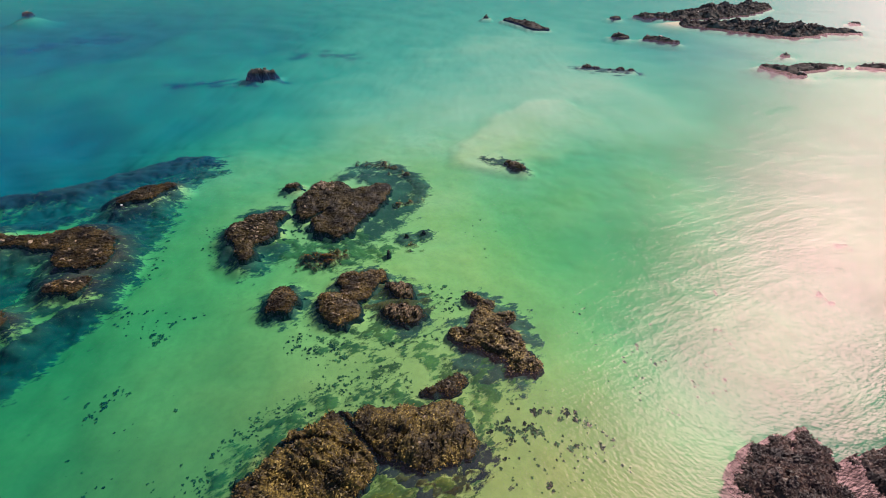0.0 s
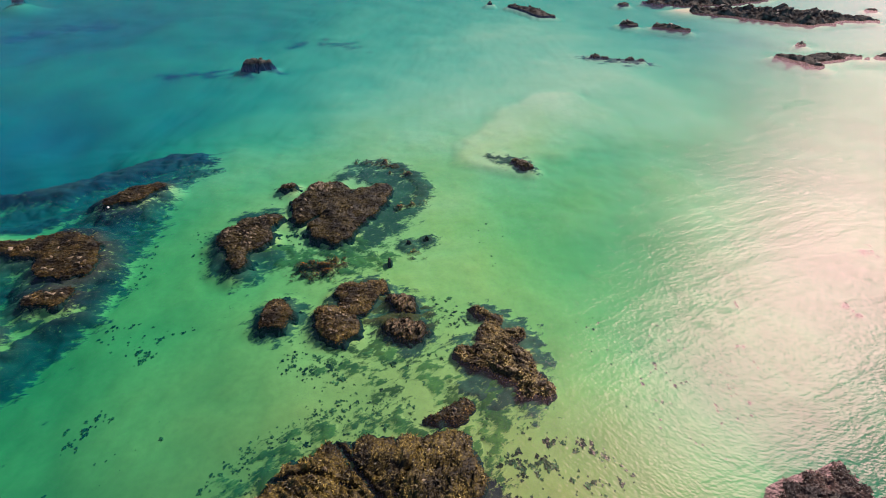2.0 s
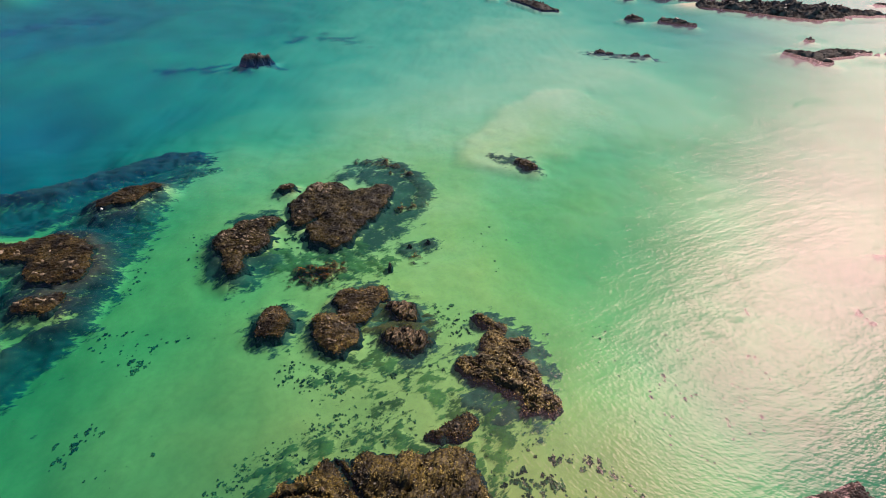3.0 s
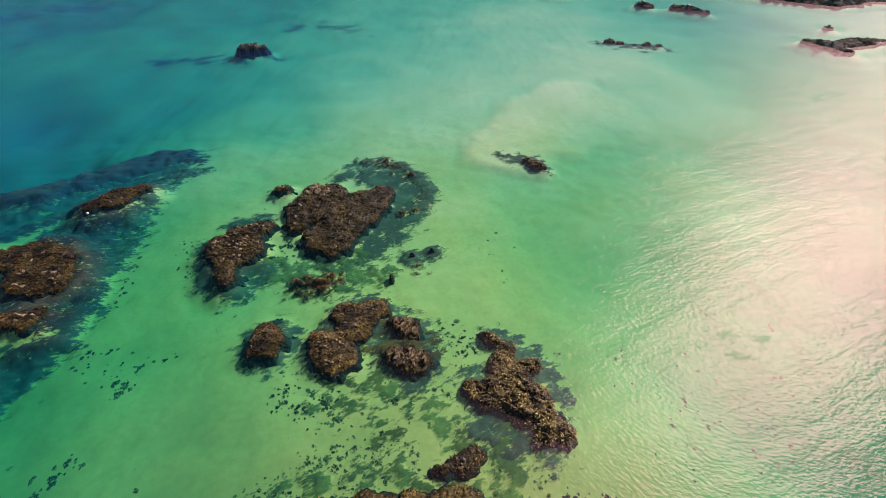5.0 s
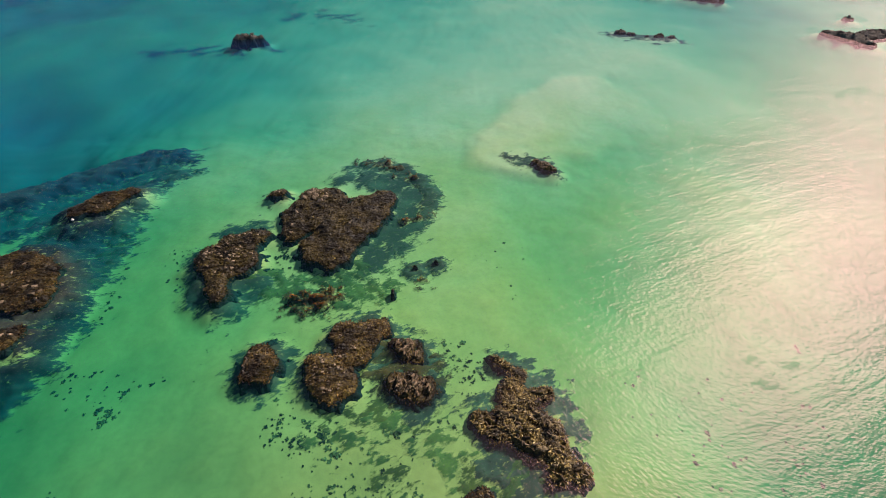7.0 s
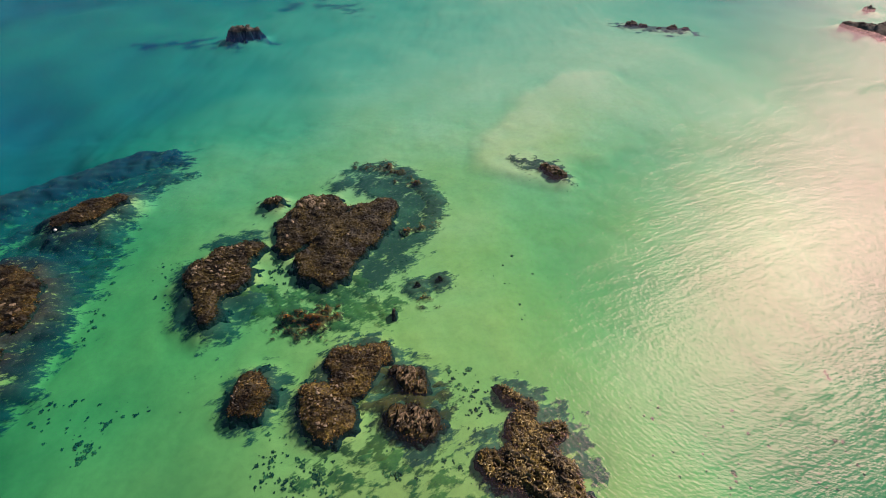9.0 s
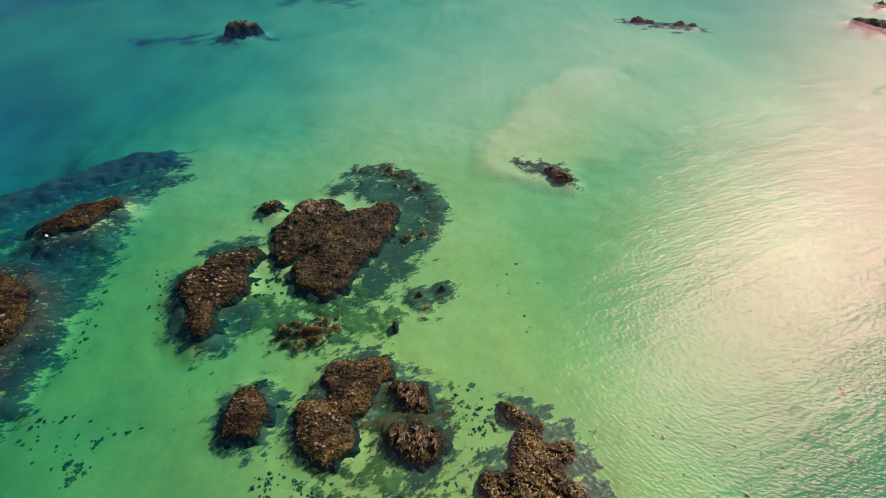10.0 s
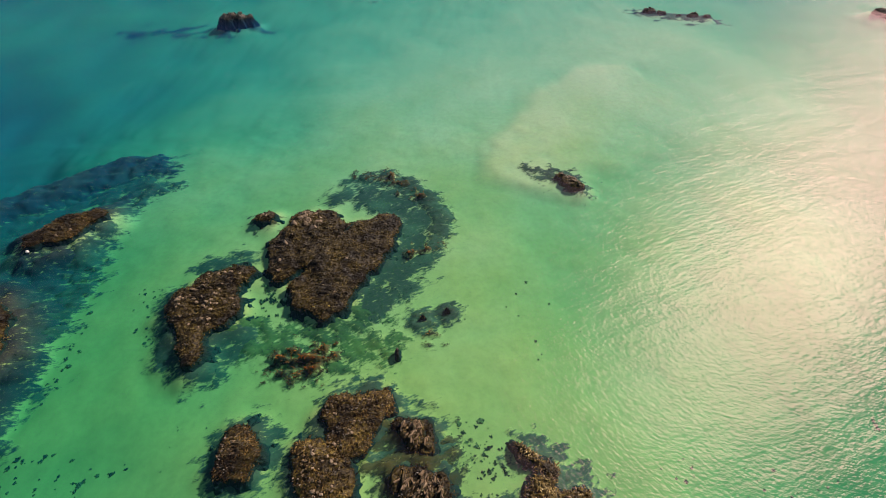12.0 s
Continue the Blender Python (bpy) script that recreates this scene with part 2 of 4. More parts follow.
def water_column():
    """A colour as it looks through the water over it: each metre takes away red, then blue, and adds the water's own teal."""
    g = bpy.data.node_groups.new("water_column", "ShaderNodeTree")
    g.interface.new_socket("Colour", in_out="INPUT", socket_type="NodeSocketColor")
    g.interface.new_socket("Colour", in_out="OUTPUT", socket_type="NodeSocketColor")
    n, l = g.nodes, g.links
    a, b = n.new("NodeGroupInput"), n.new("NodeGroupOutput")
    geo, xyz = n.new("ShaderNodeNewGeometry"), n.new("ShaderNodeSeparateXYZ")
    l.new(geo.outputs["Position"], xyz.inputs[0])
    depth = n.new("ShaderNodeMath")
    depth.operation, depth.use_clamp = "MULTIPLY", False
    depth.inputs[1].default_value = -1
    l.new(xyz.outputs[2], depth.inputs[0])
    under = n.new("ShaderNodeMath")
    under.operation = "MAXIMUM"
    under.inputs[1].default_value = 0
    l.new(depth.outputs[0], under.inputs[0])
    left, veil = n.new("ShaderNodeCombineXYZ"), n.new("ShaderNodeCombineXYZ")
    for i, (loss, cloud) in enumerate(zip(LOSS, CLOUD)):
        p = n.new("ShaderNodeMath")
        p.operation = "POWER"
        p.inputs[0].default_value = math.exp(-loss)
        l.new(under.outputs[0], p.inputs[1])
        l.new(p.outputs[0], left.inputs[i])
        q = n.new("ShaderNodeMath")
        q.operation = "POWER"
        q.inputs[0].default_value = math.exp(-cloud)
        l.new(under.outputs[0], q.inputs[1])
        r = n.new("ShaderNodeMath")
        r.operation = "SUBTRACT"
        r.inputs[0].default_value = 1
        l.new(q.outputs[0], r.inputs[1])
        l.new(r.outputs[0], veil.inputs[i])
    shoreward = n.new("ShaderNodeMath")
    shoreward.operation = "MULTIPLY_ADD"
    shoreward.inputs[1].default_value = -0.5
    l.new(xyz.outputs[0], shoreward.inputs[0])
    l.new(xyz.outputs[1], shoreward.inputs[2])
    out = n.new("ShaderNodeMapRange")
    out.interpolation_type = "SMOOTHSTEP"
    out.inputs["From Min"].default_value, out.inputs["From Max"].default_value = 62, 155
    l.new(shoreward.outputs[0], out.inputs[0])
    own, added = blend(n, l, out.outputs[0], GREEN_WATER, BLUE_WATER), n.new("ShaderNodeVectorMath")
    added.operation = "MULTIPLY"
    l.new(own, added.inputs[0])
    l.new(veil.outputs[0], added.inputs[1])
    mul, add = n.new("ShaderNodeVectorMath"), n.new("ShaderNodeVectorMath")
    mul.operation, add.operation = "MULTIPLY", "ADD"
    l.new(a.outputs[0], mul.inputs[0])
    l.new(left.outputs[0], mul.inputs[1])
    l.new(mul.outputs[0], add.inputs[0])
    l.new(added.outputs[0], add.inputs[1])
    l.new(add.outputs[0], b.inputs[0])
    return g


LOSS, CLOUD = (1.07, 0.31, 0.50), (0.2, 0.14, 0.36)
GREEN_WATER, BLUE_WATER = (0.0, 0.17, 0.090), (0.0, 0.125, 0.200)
COLUMN = water_column()


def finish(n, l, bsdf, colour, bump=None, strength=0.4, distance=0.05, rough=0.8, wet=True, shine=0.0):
    # the water's absorption and teal haze are mixed into the base colour
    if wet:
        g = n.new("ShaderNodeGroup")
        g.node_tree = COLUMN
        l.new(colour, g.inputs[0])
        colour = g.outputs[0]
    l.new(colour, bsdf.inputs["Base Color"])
    bsdf.inputs["Roughness"].default_value = rough
    geo, xyz, dry = n.new("ShaderNodeNewGeometry"), n.new("ShaderNodeSeparateXYZ"), n.new("ShaderNodeMapRange")
    l.new(geo.outputs["Position"], xyz.inputs[0])
    dry.inputs["From Min"].default_value, dry.inputs["From Max"].default_value, dry.inputs["To Max"].default_value = -0.05, 0.05, shine
    l.new(xyz.outputs[2], dry.inputs[0])
    l.new(dry.outputs[0], bsdf.inputs["Specular IOR Level"])
    if bump is not None:
        b = n.new("ShaderNodeBump")
        b.inputs["Strength"].default_value, b.inputs["Distance"].default_value = strength, distance
        l.new(bump, b.inputs["Height"])
        l.new(b.outputs[0], bsdf.inputs["Normal"])


def sand_colour(n, l):
    broad, fine = place_noise(n, l, 0.07, 6), place_noise(n, l, 1.4, 6, 0.65)
    olive = ramp(n, l, broad.outputs[0], (0.3, (0.58, 0.56, 0.18)), (0.7, (0.66, 0.63, 0.22)))
    clean = ramp(n, l, broad.outputs[0], (0.3, (0.68, 0.64, 0.46)), (0.7, (0.75, 0.70, 0.52)))
    geo, xyz, out = n.new("ShaderNodeNewGeometry"), n.new("ShaderNodeSeparateXYZ"), n.new("ShaderNodeMapRange")
    l.new(geo.outputs["Position"], xyz.inputs[0])
    wander = n.new("ShaderNodeMath")
    wander.operation = "MULTIPLY_ADD"
    wander.inputs[1].default_value = 50.0
    l.new(broad.outputs[0], wander.inputs[0])
    l.new(xyz.outputs[1], wander.inputs[2])
    out.interpolation_type = "SMOOTHSTEP"
    out.inputs["From Min"].default_value, out.inputs["From Max"].default_value = 66, 150     # algae film fades out seawards
    l.new(wander.outputs[0], out.inputs[0])
    silt = n.new("ShaderNodeMapRange")
    silt.interpolation_type = "SMOOTHSTEP"
    silt.inputs["From Min"].default_value, silt.inputs["From Max"].default_value = 38, 72     # darker silt closest in
    l.new(wander.outputs[0], silt.inputs[0])
    inshore = blend(n, l, silt.outputs[0], (0.40, 0.375, 0.115), olive.outputs[0])
    base = blend(n, l, out.outputs[0], inshore, clean.outputs[0])
    speck = ramp(n, l, fine.outputs[0], (0.25, (0.84, 0.84, 0.82)), (0.6, (1.0, 1.0, 1.0)))
    return blend(n, l, 1.0, base, speck.outputs[0], "MULTIPLY")


def sand_material():
    m, n, l, bsdf = shader("wet_sand")
    ripple = place_noise(n, l, 1.0, 3, 0.5, (1.6, 0.35, 1), 25)
    finish(n, l, bsdf, sand_colour(n, l), ripple.outputs[0], 0.2, 0.04, 0.9)
    return m


def rock_material(name, dark, mid, light, bare, gloss=0.3):
    """Weed-grown rock: dark mats, paler ochre tips, bare stone where the mesh says it juts out."""
    m, n, l, bsdf = shader(name)
    broad, fine, speck = place_noise(n, l, 0.42, 5, 0.6), place_noise(n, l, 3.6, 6, 0.7), place_noise(n, l, 11, 4, 0.7)
    weed = ramp(n, l, fine.outputs[0], (0.32, dark), (0.52, mid), (0.72, light))
    mats = ramp(n, l, broad.outputs[0], (0.40, (0.26, 0.24, 0.24)), (0.60, (1.4, 1.4, 1.3)))
    col = blend(n, l, 1.0, weed.outputs[0], mats.outputs[0], "MULTIPLY")
    stone = ramp(n, l, speck.outputs[0], (0.3, tuple(c * 0.45 for c in bare)), (0.65, bare))
    jut = n.new("ShaderNodeAttribute")
    jut.attribute_name = "bare"
    add = n.new("ShaderNodeMath")
    add.operation = "MULTIPLY_ADD"
    add.inputs[1].default_value, add.inputs[2].default_value = 0.9, -0.42
    l.new(speck.outputs[0], add.inputs[0])
    tot = n.new("ShaderNodeMath")
    tot.operation, tot.use_clamp = "ADD", True
    l.new(add.outputs[0], tot.inputs[0])
    l.new(jut.outputs["Fac"], tot.inputs[1])
    fac = ramp(n, l, tot.outputs[0], (0.4, (0, 0, 0)), (0.75, (1, 1, 1)))
    drowned = n.new("ShaderNodeMapRange")
    drowned.inputs["From Min"].default_value, drowned.inputs["From Max"].default_value = -0.02, -0.16
    geo, xyz = n.new("ShaderNodeNewGeometry"), n.new("ShaderNodeSeparateXYZ")
    l.new(geo.outputs["Position"], xyz.inputs[0])
    l.new(xyz.outputs[2], drowned.inputs[0])
    kelp = ramp(n, l, fine.outputs[0], (0.35, (0.008, 0.016, 0.016)), (0.68, (0.028, 0.045, 0.030)))
    col = blend(n, l, drowned.outputs[0], blend(n, l, fac.outputs[0], col, stone.outputs[0]), kelp.outputs[0])
    finish(n, l, bsdf, col, speck.outputs[0], 0.9, 0.06, 0.5, shine=gloss)
    return m


def weed_material(name, *colours, shine=0.35):
    m, n, l, bsdf = shader(name)
    geo = n.new("ShaderNodeNewGeometry")
    each = ramp(n, l, geo.outputs["Random Per Island"], *((i / (len(colours) - 1), c) for i, c in enumerate(colours)))
    fine = place_noise(n, l, 2.4, 5, 0.65)
    shade = ramp(n, l, fine.outputs[0], (0.36, (0.3, 0.29, 0.28)), (0.66, (1.4, 1.4, 1.4)))
    broad = place_noise(n, l, 0.42, 5, 0.6)
    patch = ramp(n, l, broad.outputs[0], (0.40, (0.26, 0.24, 0.24)), (0.60, (1.4, 1.4, 1.3)))
    col = blend(n, l, 1.0, blend(n, l, 1.0, each.outputs[0], shade.outputs[0], "MULTIPLY"), patch.outputs[0], "MULTIPLY")
    finish(n, l, bsdf, col, fine.outputs[0], 0.5, 0.05, 0.42, shine=shine)
    return m


def mat_material(name, dark, pale, solid=0.92):
    """Seaweed that thins out until the sand shows between the wisps."""
    m, n, l, bsdf = shader(name)
    wisp, fine = place_noise(n, l, 1.0, 8, 0.74, (0.8, 0.34, 1), 30), place_noise(n, l, 4.0, 5, 0.7)
    cover = n.new("ShaderNodeAttribute")
    cover.attribute_name = "cover"
    core = ramp(n, l, place_noise(n, l, 0.22, 5, 0.6).outputs[0], (0.42, (0.3, 0.3, 0.3)), (0.62, (1.3, 1.3, 1.3)))
    weed = ramp(n, l, blend(n, l, 1.0, fine.outputs[0], core.outputs[0], "MULTIPLY"), (0.22, dark), (0.75, pale))
    add = n.new("ShaderNodeMath")
    add.operation = "MULTIPLY_ADD"
    add.inputs[1].default_value = 3.2
    l.new(wisp.outputs[0], add.inputs[0])
    less = n.new("ShaderNodeMath")
    less.operation = "ADD"
    less.inputs[1].default_value = -1.66
    l.new(cover.outputs["Fac"], less.inputs[0])
    l.new(less.outputs[0], add.inputs[2])
    fac = ramp(n, l, add.outputs[0], (0.30, (0, 0, 0)), (0.70, (solid, solid, solid)))
    finish(n, l, bsdf, blend(n, l, fac.outputs[0], sand_colour(n, l), weed.outputs[0]), fine.outputs[0], 0.25, 0.04, 0.9)
    return m


def stone_material(name, dark, pale):
    m, n, l, bsdf = shader(name)
    info = n.new("ShaderNodeObjectInfo")
    fine, vein = place_noise(n, l, 4.5, 6, 0.7), place_noise(n, l, 1.0, 4, 0.6, (0.9, 0.12, 0.3), 30)
    each = ramp(n, l, info.outputs["Random"], (0.0, dark), (1.0, pale))
    spot = ramp(n, l, fine.outputs[0], (0.3, (0.45, 0.42, 0.4)), (0.6, (1.05, 1.02, 1.0)))
    band = ramp(n, l, vein.outputs[0], (0.35, (0.7, 0.65, 0.6)), (0.6, (1, 1, 1)))
    col = blend(n, l, 1.0, blend(n, l, 1.0, each.outputs[0], spot.outputs[0], "MULTIPLY"), band.outputs[0], "MULTIPLY")
    finish(n, l, bsdf, col, fine.outputs[0], 0.7, 0.05, 0.6, shine=0.4)
    return m


def water_material():
    """Clear water: the sky and the sun mirrored in wind ripples by a pink-tinted gloss, the bottom seen through; the
    gloss is cut down in the calm patches.
    """
    m, n, l, bsdf = shader("sea_water")
    n.remove(bsdf)
    chop_near = place_noise(n, l, 1.0, 3, 0.6, (0.95, 0.30, 1), -48)
    chop_far = place_noise(n, l, 1.0, 3, 0.6, (1.5, 0.42, 1), 22)
    cross = place_noise(n, l, 1.0, 2, 0.5, (0.5, 0.26, 1), -12)
    swell = place_noise(n, l, 1.0, 2, 0.45, (12, 2.4, 1), 22)
    geo, xyz = n.new("ShaderNodeNewGeometry"), n.new("ShaderNodeSeparateXYZ")
    l.new(geo.outputs["Position"], xyz.inputs[0])
    turn = n.new("ShaderNodeMapRange")
    turn.inputs["From Min"].default_value, turn.inputs["From Max"].default_value = 48, 78
    turn.inputs["To Min"].default_value = 0.45
    l.new(xyz.outputs[1], turn.inputs[0])
    chop = n.new("ShaderNodeMix")
    l.new(turn.outputs[0], chop.inputs[0])
    l.new(chop_near.outputs[0], chop.inputs[2])
    l.new(chop_far.outputs[0], chop.inputs[3])
    gust = place_noise(n, l, 0.045, 4, 0.6)
    calm = n.new("ShaderNodeAttribute")
    calm.attribute_name = "calm"

    def weighted(a, wa, b):
        k = n.new("ShaderNodeMath")
        k.operation = "MULTIPLY_ADD"
        k.inputs[1].default_value = wa
        l.new(a, k.inputs[0])
        if b is None:
            k.inputs[2].default_value = 0
        else:
            l.new(b, k.inputs[2])
        return k.outputs[0]
    height = weighted(swell.outputs[0], 1.2, weighted(cross.outputs[0], 0.55, weighted(chop.outputs[0], 1.0, None)))
    frayed = n.new("ShaderNodeMath")
    frayed.operation, frayed.use_clamp = "MULTIPLY", True
    fray = n.new("ShaderNodeMapRange")
    fray.inputs["From Min"].default_value, fray.inputs["From Max"].default_value = 0.42, 0.56
    l.new(place_noise(n, l, 1.0, 5, 0.65, (2.4, 0.8, 1), 12).outputs[0], fray.inputs[0])
    l.new(calm.outputs["Fac"], frayed.inputs[0])
    l.new(fray.outputs[0], frayed.inputs[1])
    still = n.new("ShaderNodeMapRange")
    still.inputs["From Min"].default_value, still.inputs["From Max"].default_value = 0.45, 0.6
    l.new(frayed.outputs[0], still.inputs[0])
    frayed = still
    shelter = n.new("ShaderNodeMapRange")
    shelter.inputs["From Min"].default_value, shelter.inputs["From Max"].default_value = 90, 230
    shelter.inputs["To Min"].default_value, shelter.inputs["To Max"].default_value = RIPPLE, RIPPLE * 0.85
    l.new(xyz.outputs[1], shelter.inputs[0])
    bump = n.new("ShaderNodeBump")
    bump.inputs["Distance"].default_value = 0.108
    l.new(shelter.outputs[0], bump.inputs["Strength"])
    l.new(height, bump.inputs["Height"])
    windy = n.new("ShaderNodeMapRange")
    windy.inputs["From Min"].default_value, windy.inputs["From Max"].default_value = 0.3, 0.7
    windy.inputs["To Min"].default_value, windy.inputs["To Max"].default_value = GLOSS * 0.92, GLOSS * 1.08
    l.new(gust.outputs[0], windy.inputs[0])
    clear = n.new("ShaderNodeBsdfTransparent")

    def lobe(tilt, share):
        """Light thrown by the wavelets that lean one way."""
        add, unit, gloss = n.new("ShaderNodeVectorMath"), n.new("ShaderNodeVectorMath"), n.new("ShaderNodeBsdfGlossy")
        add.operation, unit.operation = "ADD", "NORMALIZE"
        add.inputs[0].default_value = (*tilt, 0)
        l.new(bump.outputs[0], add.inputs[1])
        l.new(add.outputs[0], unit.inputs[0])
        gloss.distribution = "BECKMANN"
        # pink tint put into the gloss, so the sun glint turns cream
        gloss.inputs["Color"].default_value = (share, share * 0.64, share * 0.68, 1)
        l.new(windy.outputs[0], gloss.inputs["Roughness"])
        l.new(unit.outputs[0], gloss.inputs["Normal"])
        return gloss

    def both(one, other):
        add = n.new("ShaderNodeAddShader")
        l.new(one.outputs[0], add.inputs[0])
        l.new(other.outputs[0], add.inputs[1])
        return add
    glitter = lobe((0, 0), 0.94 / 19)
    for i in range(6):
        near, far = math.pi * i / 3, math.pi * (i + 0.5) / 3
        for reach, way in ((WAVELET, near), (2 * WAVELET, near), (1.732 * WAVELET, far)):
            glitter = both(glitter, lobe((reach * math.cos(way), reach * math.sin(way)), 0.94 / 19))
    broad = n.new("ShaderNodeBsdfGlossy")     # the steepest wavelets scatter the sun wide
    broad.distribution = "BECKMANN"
    # same pink tint, for the pale haze around the glint
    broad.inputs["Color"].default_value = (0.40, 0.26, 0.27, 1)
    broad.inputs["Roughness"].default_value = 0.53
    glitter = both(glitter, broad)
    edge = n.new("ShaderNodeLayerWeight")
    edge.inputs["Blend"].default_value = 0.5
    l.new(bump.outputs[0], edge.inputs["Normal"])
    fifth = n.new("ShaderNodeMath")
    fifth.operation = "POWER"
    fifth.inputs[1].default_value = 4.0
    l.new(edge.outputs["Facing"], fifth.inputs[0])
    share = n.new("ShaderNodeMath")
    share.operation = "MULTIPLY_ADD"
    share.inputs[1].default_value, share.inputs[2].default_value = 0.21, 0.022
    l.new(fifth.outputs[0], share.inputs[0])
    dulled, veiled = n.new("ShaderNodeMapRange"), n.new("ShaderNodeMath")     # gloss cut by mask in the calm patches, leaving gaps in the sun glint
    dulled.inputs["To Min"].default_value, dulled.inputs["To Max"].default_value = 1.0, 0.6
    veiled.operation = "MULTIPLY"
    l.new(frayed.outputs[0], dulled.inputs[0])
    l.new(share.outputs[0], veiled.inputs[0])
    l.new(dulled.outputs[0], veiled.inputs[1])
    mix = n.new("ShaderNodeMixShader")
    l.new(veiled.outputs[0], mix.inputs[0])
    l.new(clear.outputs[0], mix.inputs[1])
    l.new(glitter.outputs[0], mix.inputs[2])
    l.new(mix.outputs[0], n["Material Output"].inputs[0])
    return m


RIPPLE, GLOSS, WAVELET = 0.8, 0.17, 0.066
SAND = sand_material()
WATER = water_material()
WRACK = rock_material("wrack_covered_rock", (0.009, 0.006, 0.002), (0.034, 0.024, 0.006), (0.136, 0.103, 0.023), (0.247, 0.224, 0.121))
GOLDEN = rock_material("golden_wrack_rock", (0.012, 0.008, 0.003), (0.066, 0.045, 0.011), (0.30, 0.22, 0.045), (0.36, 0.27, 0.14))
DARK = rock_material("dark_sea_rock", (0.05, 0.048, 0.05), (0.14, 0.125, 0.115), (0.25, 0.21, 0.18), (0.36, 0.32, 0.29), gloss=0.0)
PURPLE = rock_material("purple_weed_rock", (0.026, 0.013, 0.013), (0.086, 0.05, 0.043), (0.18, 0.11, 0.085), (0.26, 0.19, 0.16))
BROWN_FROND = weed_material("brown_wrack", (0.009, 0.006, 0.002), (0.042, 0.028, 0.006), (0.115, 0.078, 0.016), (0.015, 0.011, 0.003), (0.046, 0.033, 0.008), (0.275, 0.215, 0.057))
GOLD_FROND = weed_material("golden_wrack", (0.012, 0.008, 0.003), (0.12, 0.083, 0.018), (0.29, 0.21, 0.05), (0.022, 0.014, 0.004), (0.16, 0.115, 0.026), (0.50, 0.37, 0.11))
AMBER_FROND = weed_material("amber_wrack", (0.012, 0.008, 0.003), (0.055, 0.034, 0.010), (0.155, 0.095, 0.026), (0.018, 0.011, 0.004), (0.085, 0.052, 0.014), (0.32, 0.21, 0.07))
OCHRE_FROND = weed_material("ochre_wrack", (0.03, 0.018, 0.005), (0.22, 0.15, 0.04), (0.45, 0.33, 0.11), (0.06, 0.04, 0.012), (0.30, 0.21, 0.06), (0.62, 0.50, 0.24))
DARK_FROND = weed_material("dark_wrack", (0.016, 0.012, 0.012), (0.05, 0.034, 0.03), (0.09, 0.06, 0.045))
PURPLE_FROND = weed_material("purple_wrack", (0.022, 0.011, 0.011), (0.094, 0.052, 0.042), (0.045, 0.024, 0.021), (0.165, 0.102, 0.073), shine=0.15)
KELP = weed_material("kelp", (0.03, 0.06, 0.03), (0.10, 0.14, 0.05), (0.055, 0.085, 0.035), shine=0.0)
RUST_KELP = weed_material("rust_kelp", (0.07, 0.03, 0.008), (0.40, 0.13, 0.02), (0.20, 0.075, 0.014), (0.55, 0.20, 0.03), shine=0.05)
TUFT = weed_material("tuft_weed", (0.05, 0.12, 0.06), (0.16, 0.21, 0.08), (0.09, 0.16, 0.065), shine=0.0)
MOSSY = weed_material("green_seaweed", (0.05, 0.085, 0.008), (0.13, 0.17, 0.015), (0.20, 0.23, 0.025))
TEAL_MAT = mat_material("blue_green_kelp_mat", (0.010, 0.032, 0.036), (0.045, 0.11, 0.080))
KELP_MAT = mat_material("kelp_mat", (0.014, 0.034, 0.018), (0.085, 0.15, 0.045))
NAVY_MAT = mat_material("deep_kelp_mat", (0.008, 0.004, 0.018), (0.062, 0.050, 0.044), 0.97)
BROWN_MAT = mat_material("brown_kelp_mat", (0.012, 0.012, 0.006), (0.085, 0.065, 0.020))
RUST_MAT = mat_material("rust_kelp_mat", (0.02, 0.014, 0.008), (0.10, 0.05, 0.014))
MOSS_MAT = mat_material("dull_green_weed_mat", (0.02, 0.07, 0.018), (0.11, 0.20, 0.04))
GREEN_MAT = mat_material("green_seaweed_mat", (0.030, 0.055, 0.008), (0.11, 0.14, 0.020))
PALE_STONE = stone_material("pale_stone", (0.12, 0.09, 0.05), (0.44, 0.35, 0.24))
BROWN_STONE = stone_material("brown_stone", (0.085, 0.058, 0.030), (0.34, 0.25, 0.15))
DARK_STONE = stone_material("dark_stone", (0.11, 0.09, 0.075), (0.26, 0.21, 0.17))


# ---------------------------------------------------------------- mesh helpers
def mesh_object(name, verts, faces, material, parent=None, smooth=False, values=None):
    me = bpy.data.meshes.new(name)
    me.from_pydata(verts, [], faces)
    me.materials.append(material)
    if smooth:
        me.polygons.foreach_set("use_smooth", np.ones(len(me.polygons), dtype=bool))
    for key, v in (values or {}).items():
        me.attributes.new(key, "FLOAT", "POINT").data.foreach_set("value", np.asarray(v, dtype=np.float32))
    ob = new(name, me)
    if parent is not None:
        ob.parent = parent
    return ob


def sheet_faces(nx, ny):
    i = np.arange(nx * ny).reshape(ny, nx)
    return np.stack([i[:-1, :-1], i[:-1, 1:], i[1:, 1:], i[1:, :-1]], -1).reshape(-1, 4)


def kept(verts, faces, keep):
    """Only the faces with a kept corner, and the vertices that they use."""
    faces = faces[keep[faces].any(axis=1)]
    used = np.unique(faces)
    back = np.full(len(verts), -1)
    back[used] = np.arange(len(used))
    return verts[used], back[faces], used


